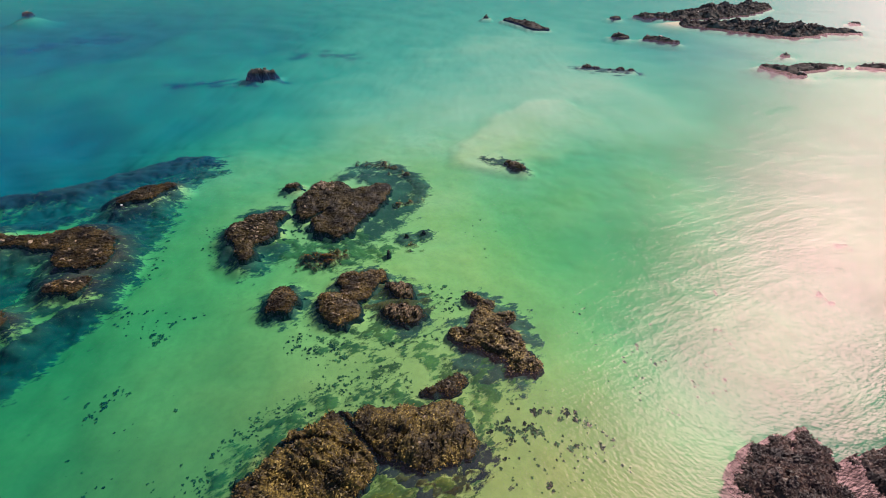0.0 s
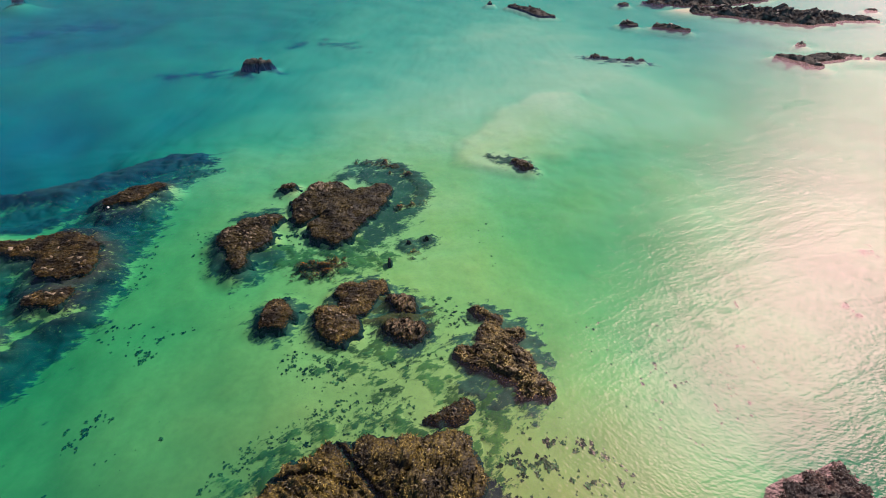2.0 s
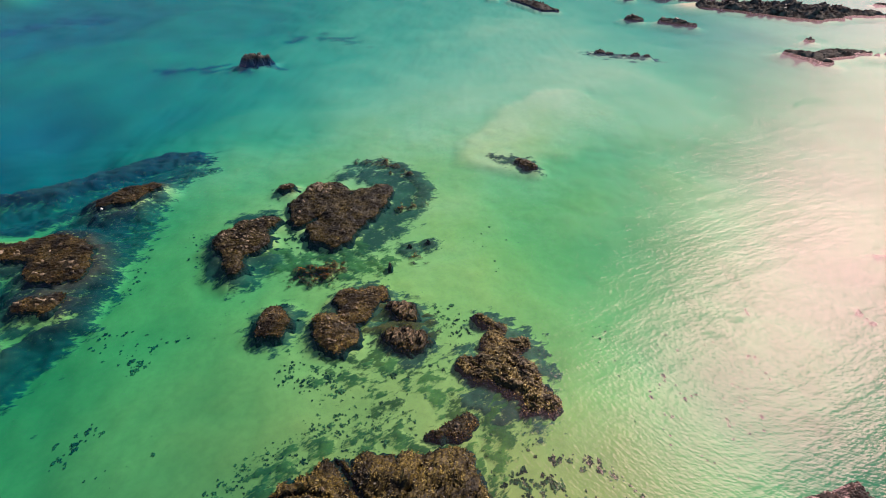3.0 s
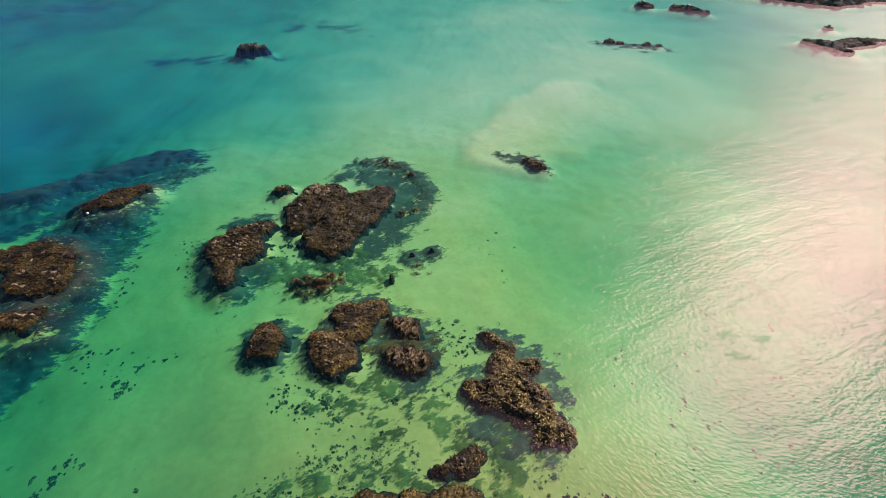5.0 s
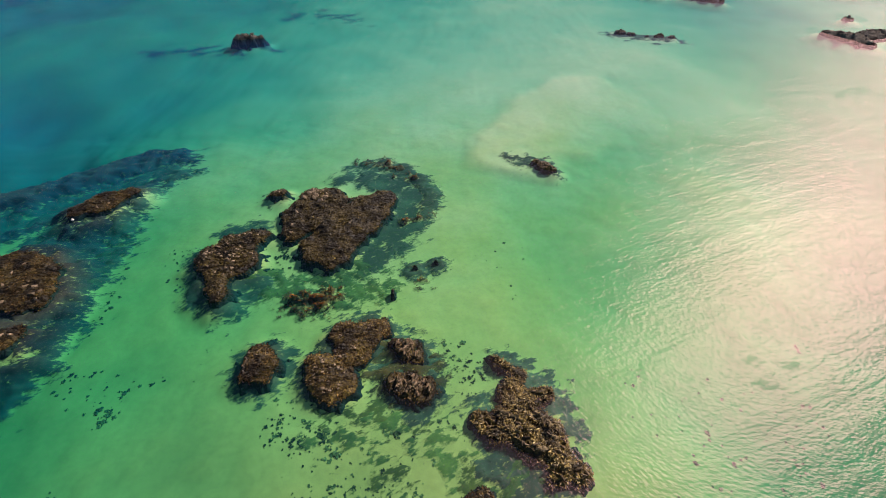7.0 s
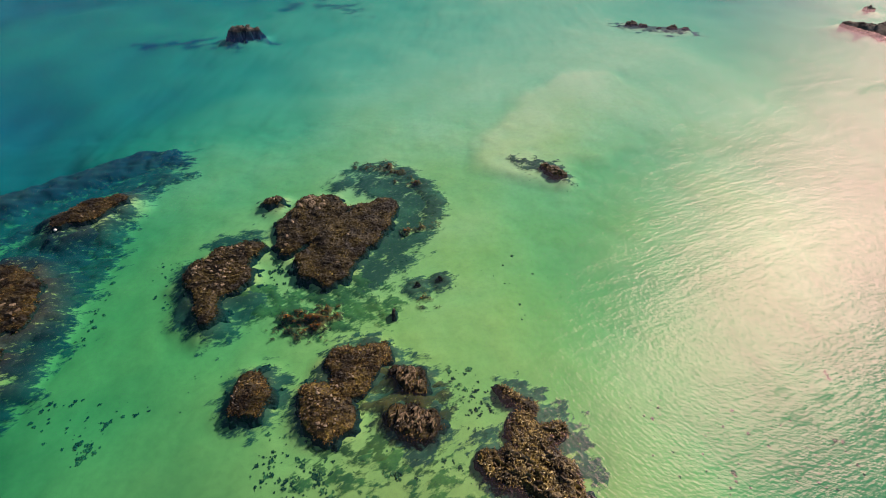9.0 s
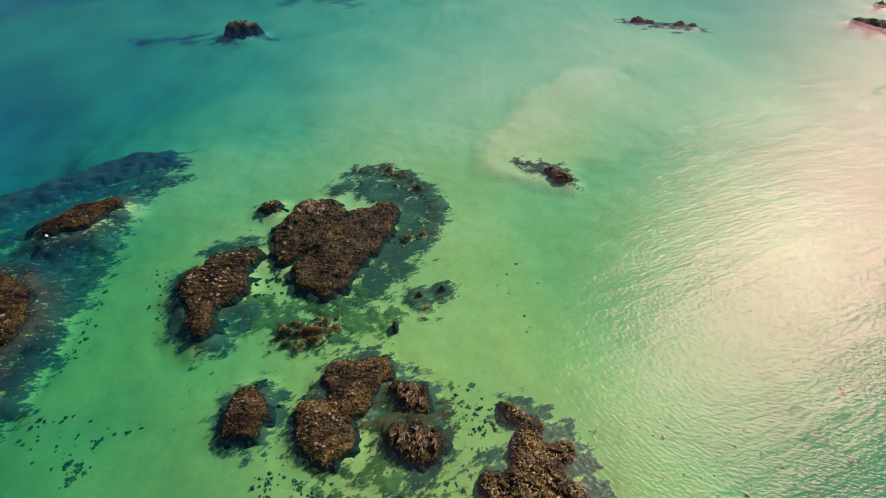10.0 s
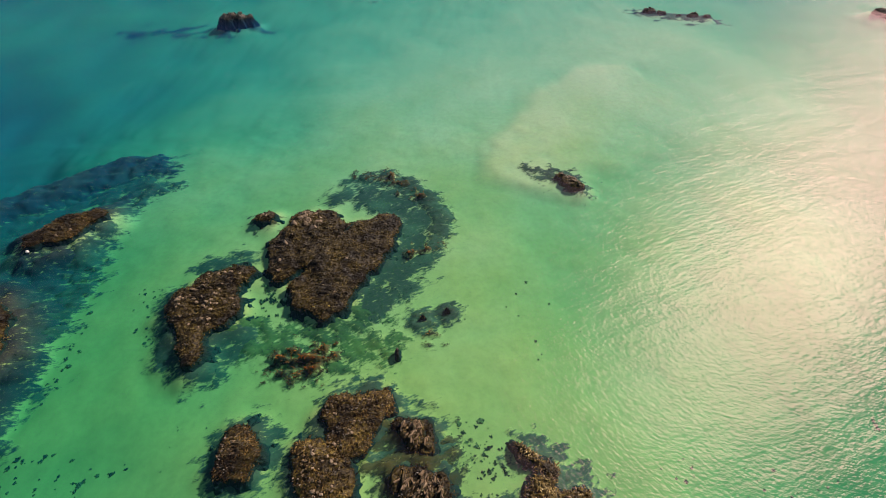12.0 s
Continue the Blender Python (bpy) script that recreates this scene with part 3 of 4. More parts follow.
def islands(mask, nx, ny, least):
    """The connected pieces of a masked sheet that are larger than so many points, and not within a step of one another."""
    grid = mask.reshape(ny, nx).copy()
    pieces = []
    while grid.any():
        start = np.argwhere(grid)[0]
        todo, found = [tuple(start)], []
        grid[tuple(start)] = False
        while todo:
            r, c = todo.pop()
            found.append(r * nx + c)
            for dr in (-2, -1, 0, 1, 2):
                for dc in (-2, -1, 0, 1, 2):
                    a, b = r + dr, c + dc
                    if 0 <= a < ny and 0 <= b < nx and grid[a, b]:
                        grid[a, b] = False
                        todo.append((a, b))
        if len(found) > least or not pieces:
            keep = np.zeros(nx * ny, dtype=bool)
            keep[found] = True
            pieces.append(keep)
    largest = max(p.sum() for p in pieces)
    return [p for p in pieces if p.sum() > least or p.sum() == largest]


def spaced(lo, hi, fine_lo, fine_hi, step, mid_lo=None, mid_hi=None, wide=2.5):
    """Lines at close steps through the middle, wider ones on either side, and ever wider ones towards the ends."""
    lines = list(np.arange(fine_lo, fine_hi + step, step))
    while mid_lo is not None and lines[0] > mid_lo:
        lines.insert(0, lines[0] - wide)
    while mid_hi is not None and lines[-1] < mid_hi:
        lines.append(lines[-1] + wide)
    s = lines[1] - lines[0]
    while lines[0] > lo:
        s *= 1.35
        lines.insert(0, lines[0] - s)
    s = lines[-1] - lines[-2]
    while lines[-1] < hi:
        s *= 1.35
        lines.append(lines[-1] + s)
    return np.array(lines)


def base_of(strokes, z=0.0):
    pts = [p for s in strokes for p in s]
    return Vector((round(sum(p[0] for p in pts) / len(pts), 1), round(sum(p[1] for p in pts) / len(pts), 1), z))


def grid_over(strokes, margin, step):
    pts = [p for s in strokes for p in s]
    x = np.arange(min(p[0] - p[2] for p in pts) - margin, max(p[0] + p[2] for p in pts) + margin, step)
    y = np.arange(min(p[1] - p[2] for p in pts) - margin, max(p[1] + p[2] for p in pts) + margin, step)
    gx, gy = np.meshgrid(x, y)
    return gx.ravel(), gy.ravel(), len(x), len(y)


def frond_mesh(roots, lean, size, rng, lift=0.25, width=0.22):
    """Many seaweed fronds in one mesh: each a bent, tapering blade from its root."""
    k = len(roots)
    a = lean + rng.normal(0, 0.7, k)
    long = size * rng.uniform(0.5, 1.3, k)
    wide = long * width * rng.uniform(0.7, 1.4, k)
    d = np.stack([np.cos(a), np.sin(a), np.zeros(k)], 1)
    s = np.stack([-np.sin(a), np.cos(a), np.zeros(k)], 1)
    up = np.array([0, 0, 1.0])
    rise = (long * lift * rng.uniform(0.3, 1.4, k))[:, None] * up
    b0, b1 = roots - s * wide[:, None] * 0.5, roots + s * wide[:, None] * 0.5
    bend = rng.normal(0, 0.18, k)[:, None] * s * long[:, None]
    mid = roots + d * (long * 0.5)[:, None] + rise + bend * 0.5
    m0, m1 = mid - s * (wide * 0.62)[:, None], mid + s * (wide * 0.62)[:, None]
    tip = roots + d * long[:, None] + rise * rng.uniform(-0.2, 0.9, k)[:, None] + bend
    v = np.stack([b0, b1, m1, m0, tip], 1).reshape(-1, 3)
    i = np.arange(k)[:, None] * 5
    faces = [tuple(f) for f in (i + np.array([0, 1, 2, 3]))] + [tuple(f) for f in (i + np.array([3, 2, 4]))]
    return v, faces


def boulder_meshes():
    """A few angular stones, about a metre across, to be shared."""
    made = []
    rng = np.random.default_rng(71)
    for i in range(7):
        bm = bmesh.new()
        for p in rng.normal(0, 1, (22, 3)):
            p = p / np.abs(p).max()
            p = np.sign(p) * np.abs(p) ** 0.55 * rng.uniform(0.34, 0.5)
            bm.verts.new((p[0] * 1.15, p[1] * 0.9, p[2] * 0.7))
        bmesh.ops.convex_hull(bm, input=bm.verts)
        loose = [v for v in bm.verts if not v.link_faces]
        bmesh.ops.delete(bm, geom=loose, context="VERTS")
        for mat in (PALE_STONE, DARK_STONE, BROWN_STONE):
            me = bpy.data.meshes.new("stone")
            bm.to_mesh(me)
            me.materials.append(mat)
            made.append(me)
        bm.free()
    return made[0::3], made[1::3], made[2::3]


PALE_MESHES, DARK_MESHES, BROWN_MESHES = boulder_meshes()


# ---------------------------------------------------------------- the sea: sand and water sheets
CALM = [[(116.0, 162.0, 2.0), (122.0, 155.0, 3.5), (136.0, 153.0, 5.0), (165.0, 153.0, 6.0)], [(122, 240, 4), (146, 227, 7), (166, 213, 7), (190, 222, 7), (203, 227, 4)], [(88, 114, 1.2), (98.5, 119.5, 1.6)], [(105, 111.5, 0.9)], [(83.2, 85.0, 0.5), (84.8, 85.4, 0.5)], [(71.2, 60.6, 0.4), (72.6, 61.2, 0.4)], [(59.8, 48.3, 0.4), (58.2, 45.0, 0.5)], [(37.2, 39.6, 0.3)], [(28.5, 43.2, 0.3), (32.0, 42.2, 0.6), (36.5, 41.6, 0.6)], [(30.5, 39.6, 0.3), (34.0, 39.0, 0.4)]]


def sea():
    x, y = spaced(-2600, 2600, -80, 50, 0.5, -240, 235), spaced(-900, 3600, 8, 100, 0.5, 0, 335)
    gx, gy = [a.ravel() for a in np.meshgrid(x, y)]
    sand = mesh_object("seabed", np.stack([gx, gy, bed(gx, gy)], 1), sheet_faces(len(x), len(y)), SAND, smooth=True)
    tagged(sand, "pale rippled sand seabed under clear shallow water", "seabed", kind="structure")
    x, y = spaced(-2600, 2600, 26, 175, 0.5, None, 210, 1.5), spaced(-900, 3600, 8, 225, 0.5, None, 250, 1.5)
    gx, gy = [a.ravel() for a in np.meshgrid(x, y)]
    d = np.full(gx.shape, 99.0)
    for s in CALM:
        d = np.minimum(d, away([s], gx, gy))
    # the glint is also cut close round the far and purple rocks
    d = np.minimum(d, np.minimum(away(FAR_PLANS, gx, gy) - 4.0, away(GLINT_PLANS, gx, gy) - 1.2))
    d = d + 0.8 * fbm(gx / 3.0, gy / 1.6, 3, 5)
    sheet = mesh_object("water", np.stack([gx, gy, gx * 0], 1), sheet_faces(len(x), len(y)), WATER, smooth=True, values={"calm": 1 - ease(-0.6, 0.6, d)})
    tagged(sheet, "clear turquoise sea with fine wind ripples and sun glint", "sea water", kind="structure")


sea()


# ---------------------------------------------------------------- rocks
def rock(name, strokes, label, high=1.0, step=0.16, skin=WRACK, frond=BROWN_FROND, fronds=9.0, blade=0.26, stones=12, stone_size=0.7, dark_stones=False, heap=None,
         seed=1, crag=0.35, strike=20, ragged=0.55, cracks=(), steep=0.62, lumps=0.2, group="", bare=0.0, scale=1.0, slabby=False, skirt=1.5, foot=-9.0):
    """A rock that rises from the sand through the water: its bedrock, the stones that jut from it and its coat of seaweed."""
    rng = np.random.default_rng(seed)
    at = base_of(strokes)
    gx, gy, nx, ny = grid_over(strokes, 2.0, step)
    d = away(strokes, gx, gy) + 0.15 + ragged * fbm(gx / (2.0 * scale ** 2), gy / (2.0 * scale ** 2), seed, 5)
    inside = np.maximum(-d, 0)
    z = high * (1 - np.exp(-inside * steep / max(high, 0.3))) * (0.72 + 0.5 * fbm(gx / 3.8, gy / 3.8, seed + 3, 3) if scale == 1 else 0.62 + 0.55 * fbm(gx / 11.0, gy / 8.0, seed + 3, 4)) - skirt * np.maximum(d, 0) * (1 + 0.5 * fbm(gx / 1.3, gy / 1.3, seed + 61, 3))
    ca, sa = math.cos(radians(strike)), math.sin(radians(strike))
    lx, ly = (gx * ca + gy * sa) / scale, (-gx * sa + gy * ca) / scale
    ridge = 1 - np.abs(fbm(lx / 3.4, ly / 1.1, seed + 11, 4))
    slab = ly / (1.1 + 0.5 * crag) + 0.7 * fbm(lx / 3.5, ly / 3.5, seed + 15, 3)
    slab = (slab - np.floor(slab)) ** 1.6
    first, gap, mark = cells(lx / 1.25 + 0.25 * grain(gx, gy, seed), ly / 0.65, seed + 21)
    _, gap2, mark2 = cells(lx / 0.42, ly / 0.34, seed + 31)
    jag = scale ** 0.5 * crag * (0.75 * (ridge - 0.72) + 0.7 * (slab - 0.4)) + lumps * ((mark - 0.4) * ease(0.0, 0.25, gap)) + lumps * 0.45 * (mark2 - 0.5) * ease(0, 0.2, gap2)
    fade = ease(-0.3, 0.8, -d)
    z = z + jag * (0.25 + 0.75 * fade) + 0.14 * np.abs(fbm(gx / 0.55, gy / 0.55, seed + 41, 3)) - 0.06
    split = np.zeros(gx.shape)
    for line, wide, deep in cracks:
        cut = np.exp(-(np.maximum(away([line], gx, gy, 0.1), 0) / wide) ** 2)
        z, split = z - deep * cut, np.maximum(split, cut)
    juts = ease(0.10, 0.42, jag / max(crag, 0.2)) * ease(0.1, 0.7, z) * (0.35 + bare) + bare * 0.3 * ease(0.5, 1.5, z)
    floor = bed(gx, gy)
    v = np.stack([gx - at.x, gy - at.y, z], 1)
    top = new(name)
    top.location = at
    faces = sheet_faces(nx, ny)
    for piece in islands((z > floor - 0.1) & (z > foot), nx, ny, int(2.5 / step ** 2)):
        pv, pf, used = kept(v, faces, piece)
        mesh_object("bedrock", pv, pf, skin, top, values={"bare": juts[used]})
    area = np.nonzero(z > -0.3)[0]
    count = int(len(area) * step * step * fronds * 3.2)
    if count:
        patch = (0.12 + ease(-0.25, 0.35, fbm(gx[area] / 1.7, gy[area] / 1.7, seed + 51, 3))) * (1.001 - split[area])
        pick = rng.choice(area, count, p=patch / patch.sum())
        zz = z.reshape(ny, nx)
        gyz, gxz = np.gradient(zz, step)
        down = np.arctan2(-gyz.ravel()[pick], -gxz.ravel()[pick])
        roots = np.stack([gx[pick] - at.x, gy[pick] - at.y, z[pick] - 0.02], 1) + rng.uniform(-0.5, 0.5, (count, 3)) * (step, step, 0)
        fv, ff = frond_mesh(roots, down, blade, rng)
        tagged(mesh_object("seaweed", fv, ff, frond, top), "wet brown wrack draped over the rock", kind="stuff")
    crest = np.nonzero((z > 0.25 * high) & (d < -0.5))[0]
    if len(crest) and stones:
        meshes = DARK_MESHES if dark_stones else BROWN_MESHES if slabby else PALE_MESHES
        weight = np.exp(3.0 * jag[crest])
        if heap:
            weight = weight * (0.006 + np.exp(-((gx[crest] - heap[0]) ** 2 + (gy[crest] - heap[1]) ** 2) / heap[2] ** 2))
        for i in rng.choice(crest, stones, p=weight / weight.sum()):
            piece = new("stone", meshes[rng.integers(len(meshes))])
            piece.parent = top
            s = stone_size * rng.uniform(0.45, 1.3)
            piece.matrix_basis = (Matrix.Translation((gx[i] - at.x, gy[i] - at.y, z[i] - 0.08 * s))
                                  @ Euler((rng.normal(0, 0.35), rng.normal(0, 0.35), radians(strike) + rng.normal(0, 0.5))).to_matrix().to_4x4()
                                  @ Matrix.Diagonal((s * 1.5, s * 0.5, s, 1) if slabby else (s * 1.1, s * 0.9, s * 0.85, 1)))
    return tagged(top, label, "rock", group)


rock("sea_rock", BROAD_PLAN,
     "broad low rock matted with brown seaweed, in shallow water", high=0.62, seed=5, fronds=14, stones=30, stone_size=0.75, heap=(-23.6, 71.4, 1.9), crag=0.25, ragged=0.4,
     cracks=[([(-23.6, 58.8, 0.25), (-21.4, 61.9, 0.10)], 0.32, 1.1), ([(-21.4, 61.9, 0.08), (-19.6, 65.0, 0.05), (-16.4, 71.0, 0.03)], 0.17, 0.45)], group="weedy rocks in the shallows")
rock("sea_rock", STREWN_PLAN,
     "brown seaweed rock strewn with pale stones", high=0.68, seed=8, stones=80, stone_size=0.36, heap=(-32.0, 57.0, 3.2), fronds=10, group="weedy rocks in the shallows")
rock("sea_rock", ISLET_PLAN, "small islet of brown wrack beside the broad rock", high=0.43, seed=10, stones=4, stone_size=0.4, ragged=0.15, group="weedy rocks in the shallows")
rock("sea_rock", ROUND_PLAN, "round lone rock under dense brown wrack", frond=AMBER_FROND, high=0.56, seed=12, stones=5, stone_size=0.4, fronds=20, ragged=0.4, lumps=0.15, group="weedy rocks in the shallows")
rock("sea_rock", DOMED_PLAN, "domed brown rock with loose stones on its flank", frond=AMBER_FROND, high=0.74, seed=14, stones=44, stone_size=0.32, skin=GOLDEN, ragged=0.4, group="weedy rocks in the shallows")
rock("sea_rock", LOW_PLAN, "low rock barely clear of the water, under wrack", frond=AMBER_FROND, high=0.37, seed=17, stones=14, stone_size=0.28, fronds=18, skin=GOLDEN, group="weedy rocks in the shallows")
rock("sea_rock", RIBS_PLAN, "slabby rock with bare upright ribs of stone", frond=AMBER_FROND, high=0.68, seed=19, stones=45, stone_size=0.36, strike=75, crag=0.6, bare=0.3, slabby=True, fronds=5, ragged=0.35, group="weedy rocks in the shallows")
rock("sea_rock", SLABS_PLAN, "ribbed rock with tilted slabs and brown wrack", frond=AMBER_FROND, high=0.68, seed=21, stones=60, stone_size=0.36, strike=70, crag=0.6, bare=0.2, slabby=True, fronds=6, ragged=0.4, group="weedy rocks in the shallows")
rock("sea_rock", WEDGE_PLAN,
     "craggy wedge of slabs under ochre seaweed", high=0.87, seed=23, skin=GOLDEN, frond=OCHRE_FROND, stones=60, stone_size=0.36, strike=-25, crag=0.75, bare=0.6, slabby=True, fronds=20, blade=0.28, ragged=0.5, group="weedy rocks in the shallows")
rock("sea_rock", RUST_REEF_PLAN, "low reef of rust-brown wrack just breaking the surface", frond=AMBER_FROND, high=0.28, seed=25, stones=6, stone_size=0.4, fronds=22, ragged=0.4, group="weedy rocks in the shallows")
rock("sea_rock", HUMP_PLAN,
     "large golden-brown rock hump split by cracks", high=3.0, steep=0.75, seed=28, skin=GOLDEN, frond=GOLD_FROND, stones=8, stone_size=0.3, strike=-35, crag=0.5, fronds=15, blade=0.25, bare=0.06, ragged=0.5, lumps=0.16, 
     cracks=[([(-15.6, 20.4, 0.06), (-12.4, 21.0, 0.06), (-7.8, 19.8, 0.06)], 0.2, 0.55), ([(-11.6, 24.8, 0.1), (-9.4, 22.7, 0.1), (-7.1, 20.4, 0.15), (-6.0, 19.0, 0.2)], 0.18, 0.6)], group="great rock")
rock("sea_rock", CRESTS_PLAN,
     "broad golden-brown rock with seaweed and bare crests", high=3.0, steep=0.75, seed=31, skin=GOLDEN, frond=GOLD_FROND, stones=8, stone_size=0.3, strike=62, crag=0.38, fronds=15, blade=0.25, bare=0.06, ragged=0.4, lumps=0.16,
     cracks=[([(-11.6, 24.8, 0.1), (-9.4, 22.7, 0.1), (-7.1, 20.4, 0.15), (-6.0, 19.0, 0.2)], 0.18, 0.6), ([(-2.6, 23.4, 0.04), (-3.3, 21.5, 0.05), (-4.3, 19.8, 0.06)], 0.18, 0.5), ([(-5.0, 25.2, 0.05), (-4.7, 23.0, 0.05)], 0.18, 0.4)], group="great rock")
rock("sea_rock", PURPLE_WEST_PLAN, "jagged purple-brown rock in the sun glint", high=1.1, seed=34, skin=PURPLE, frond=PURPLE_FROND, stones=14, dark_stones=True, stone_size=0.45, crag=0.5, fronds=20, ragged=0.75, skirt=12.0, group="purple rocks")
rock("sea_rock", PURPLE_EAST_PLAN, "dark purple-brown rock beside a narrow channel", high=1.0, seed=36, skin=PURPLE, frond=PURPLE_FROND, stones=10, dark_stones=True, stone_size=0.45, crag=0.5, fronds=20, ragged=0.75, skirt=12.0, group="purple rocks")
rock("sea_rock", LONG_REEF_PLAN,
     "long flat reef matted with red-brown seaweed", skirt=2.2, frond=AMBER_FROND, high=0.4, seed=38, stones=30, stone_size=0.55, fronds=14, ragged=0.5, crag=0.25, group="reef in the weed beds")
rock("sea_rock", OVAL_REEF_PLAN, "smooth oval reef of red-brown seaweed", skirt=2.2, frond=AMBER_FROND, high=0.26, seed=41, stones=6, stone_size=0.4, fronds=16, ragged=0.35, crag=0.2, group="reef in the weed beds")
rock("sea_rock", SMALL_REEF_PLAN, "small oval reef with sunlit ochre weed", skirt=2.2, frond=AMBER_FROND, high=0.3, seed=43, stones=10, stone_size=0.45, fronds=14, ragged=0.4, crag=0.25, group="reef in the weed beds")
rock("sea_rock", BROWN_REEF_PLAN, "brown reef at the edge of the weed beds", skirt=2.2, frond=AMBER_FROND, high=0.37, seed=45, stones=4, stone_size=0.4, fronds=14, ragged=0.4, crag=0.25, group="reef in the weed beds")
rock("sea_rock", KNOB_PLAN, "knobbly ochre and grey rock at the sandbar's edge", high=0.45, seed=47, skin=GOLDEN, frond=AMBER_FROND, stones=22, stone_size=0.42, crag=0.45, bare=0.45, fronds=6, ragged=0.45, skirt=2.5)
rock("sea_rock", [[(-8.5, 51.3, 0.24), (-8.3, 50.6, 0.2)]], "small dark stone standing in a clump of kelp", high=0.22, skirt=4.0, seed=81, skin=DARK, frond=DARK_FROND, fronds=6, step=0.1, stones=8, stone_size=0.3, crag=0.4, ragged=0.12, group="stones in the kelp")
rock("sea_rock", [[(-3.3, 56.9, 0.2), (-2.9, 56.5, 0.16)]], "low grey stone breaking through a kelp tuft", high=0.3, skirt=4.0, seed=82, skin=DARK, frond=DARK_FROND, fronds=6, step=0.1, stones=7, stone_size=0.28, crag=0.4, ragged=0.12, group="stones in the kelp")
rock("sea_rock", [[(-6.1, 55.7, 0.18), (-5.6, 55.5, 0.15)]], "low weedy stone inside a round kelp tuft", high=0.25, skirt=4.0, seed=83, skin=WRACK, frond=BROWN_FROND, fronds=14, step=0.1, stones=5, stone_size=0.24, crag=0.3, ragged=0.12, group="stones in the kelp")
FAR_LOOK = dict(skin=DARK, frond=DARK_FROND, fronds=0, dark_stones=True, step=0.3, scale=1.8, skirt=3.0, foot=-1.0)
rock("sea_rock", LONE, "lone dark rock with a pointed end, in deep water", high=0.9, seed=51, skin=DARK, frond=DARK_FROND, fronds=0, dark_stones=True, step=0.22, skirt=2.0, stones=26, stone_size=0.8, crag=0.9, ragged=0.5, steep=0.8)
for i, (x, y, r) in enumerate(LOW_ROW):
    rock("sea_rock", [[(x, y, r), (x + 1.2, y, r * 0.7)]], "small dark rock of a low broken row", high=0.3 + 0.5 * (i == 0), seed=53 + i, stones=4, stone_size=0.7, crag=0.4, ragged=0.6, group="row of low rocks", steep=0.5, **FAR_LOOK)
rock("sea_rock", LONG_LOW, "long low brown and grey rock far out", high=2.4, seed=61, stones=8, stone_size=1.2, crag=0.44, steep=0.6, **FAR_LOOK)
rock("sea_rock", [[SPECKS[0]]], "tiny dark rock far out", high=0.9, seed=62, stones=2, stone_size=1.0, ragged=0.3, steep=0.5, **FAR_LOOK)
rock("sea_rock", BLACK_ROCK, "steep black rock standing in pale water", high=2.6, seed=63, stones=4, stone_size=1.4, crag=0.39, steep=1.3, ragged=0.4, **FAR_LOOK)
rock("sea_rock", JAGGED_REEF, "low jagged dark reef in pale water", high=1.8, seed=64, stones=9, stone_size=1.4, crag=0.50, ragged=0.8, steep=0.6, **FAR_LOOK)
rock("sea_rock", [[SPECKS[1]]], "small dark knob of rock", high=1.3, seed=65, stones=2, stone_size=1.2, ragged=0.6, steep=0.5, **FAR_LOOK)
rock("sea_rock", RIDGE_BACK, "long dark rocky ridge off the beach", high=8.0, seed=66, stones=30, stone_size=1.8, crag=0.32, ragged=2.5, steep=0.9, **FAR_LOOK)
rock("sea_rock", RIDGE_FRONT, "long dark rocky ridge with a brown foot", high=7.5, seed=67, stones=35, stone_size=1.8, crag=0.32, ragged=2.2, steep=0.85, **FAR_LOOK)
rock("sea_rock", GLARE_REEF, "dark jagged reef in the glare", high=2.0, seed=68, stones=18, stone_size=1.1, crag=0.45, ragged=1.2, steep=0.8, **FAR_LOOK)
rock("sea_rock", GLARE_REEF_EAST, "dark brown reef in the glare", high=1.8, seed=69, stones=12, stone_size=1.1, crag=0.45, ragged=1.0, steep=0.8, **FAR_LOOK)
rock("sea_rock", [[SPECKS[2]]], "small dark rock behind the reef", high=1.0, seed=70, stones=2, stone_size=1.0, steep=0.5, **FAR_LOOK)
rock("sea_rock", [[SPECKS[3]]], "small dark rock off the ridge's end", high=1.3, seed=72, stones=2, stone_size=1.3, steep=0.5, **FAR_LOOK)
rock("sea_rock", [[SPECKS[4]]], "small dark rock far out in deep water", high=0.7, seed=73, stones=2, stone_size=1.3, steep=0.5, **FAR_LOOK)


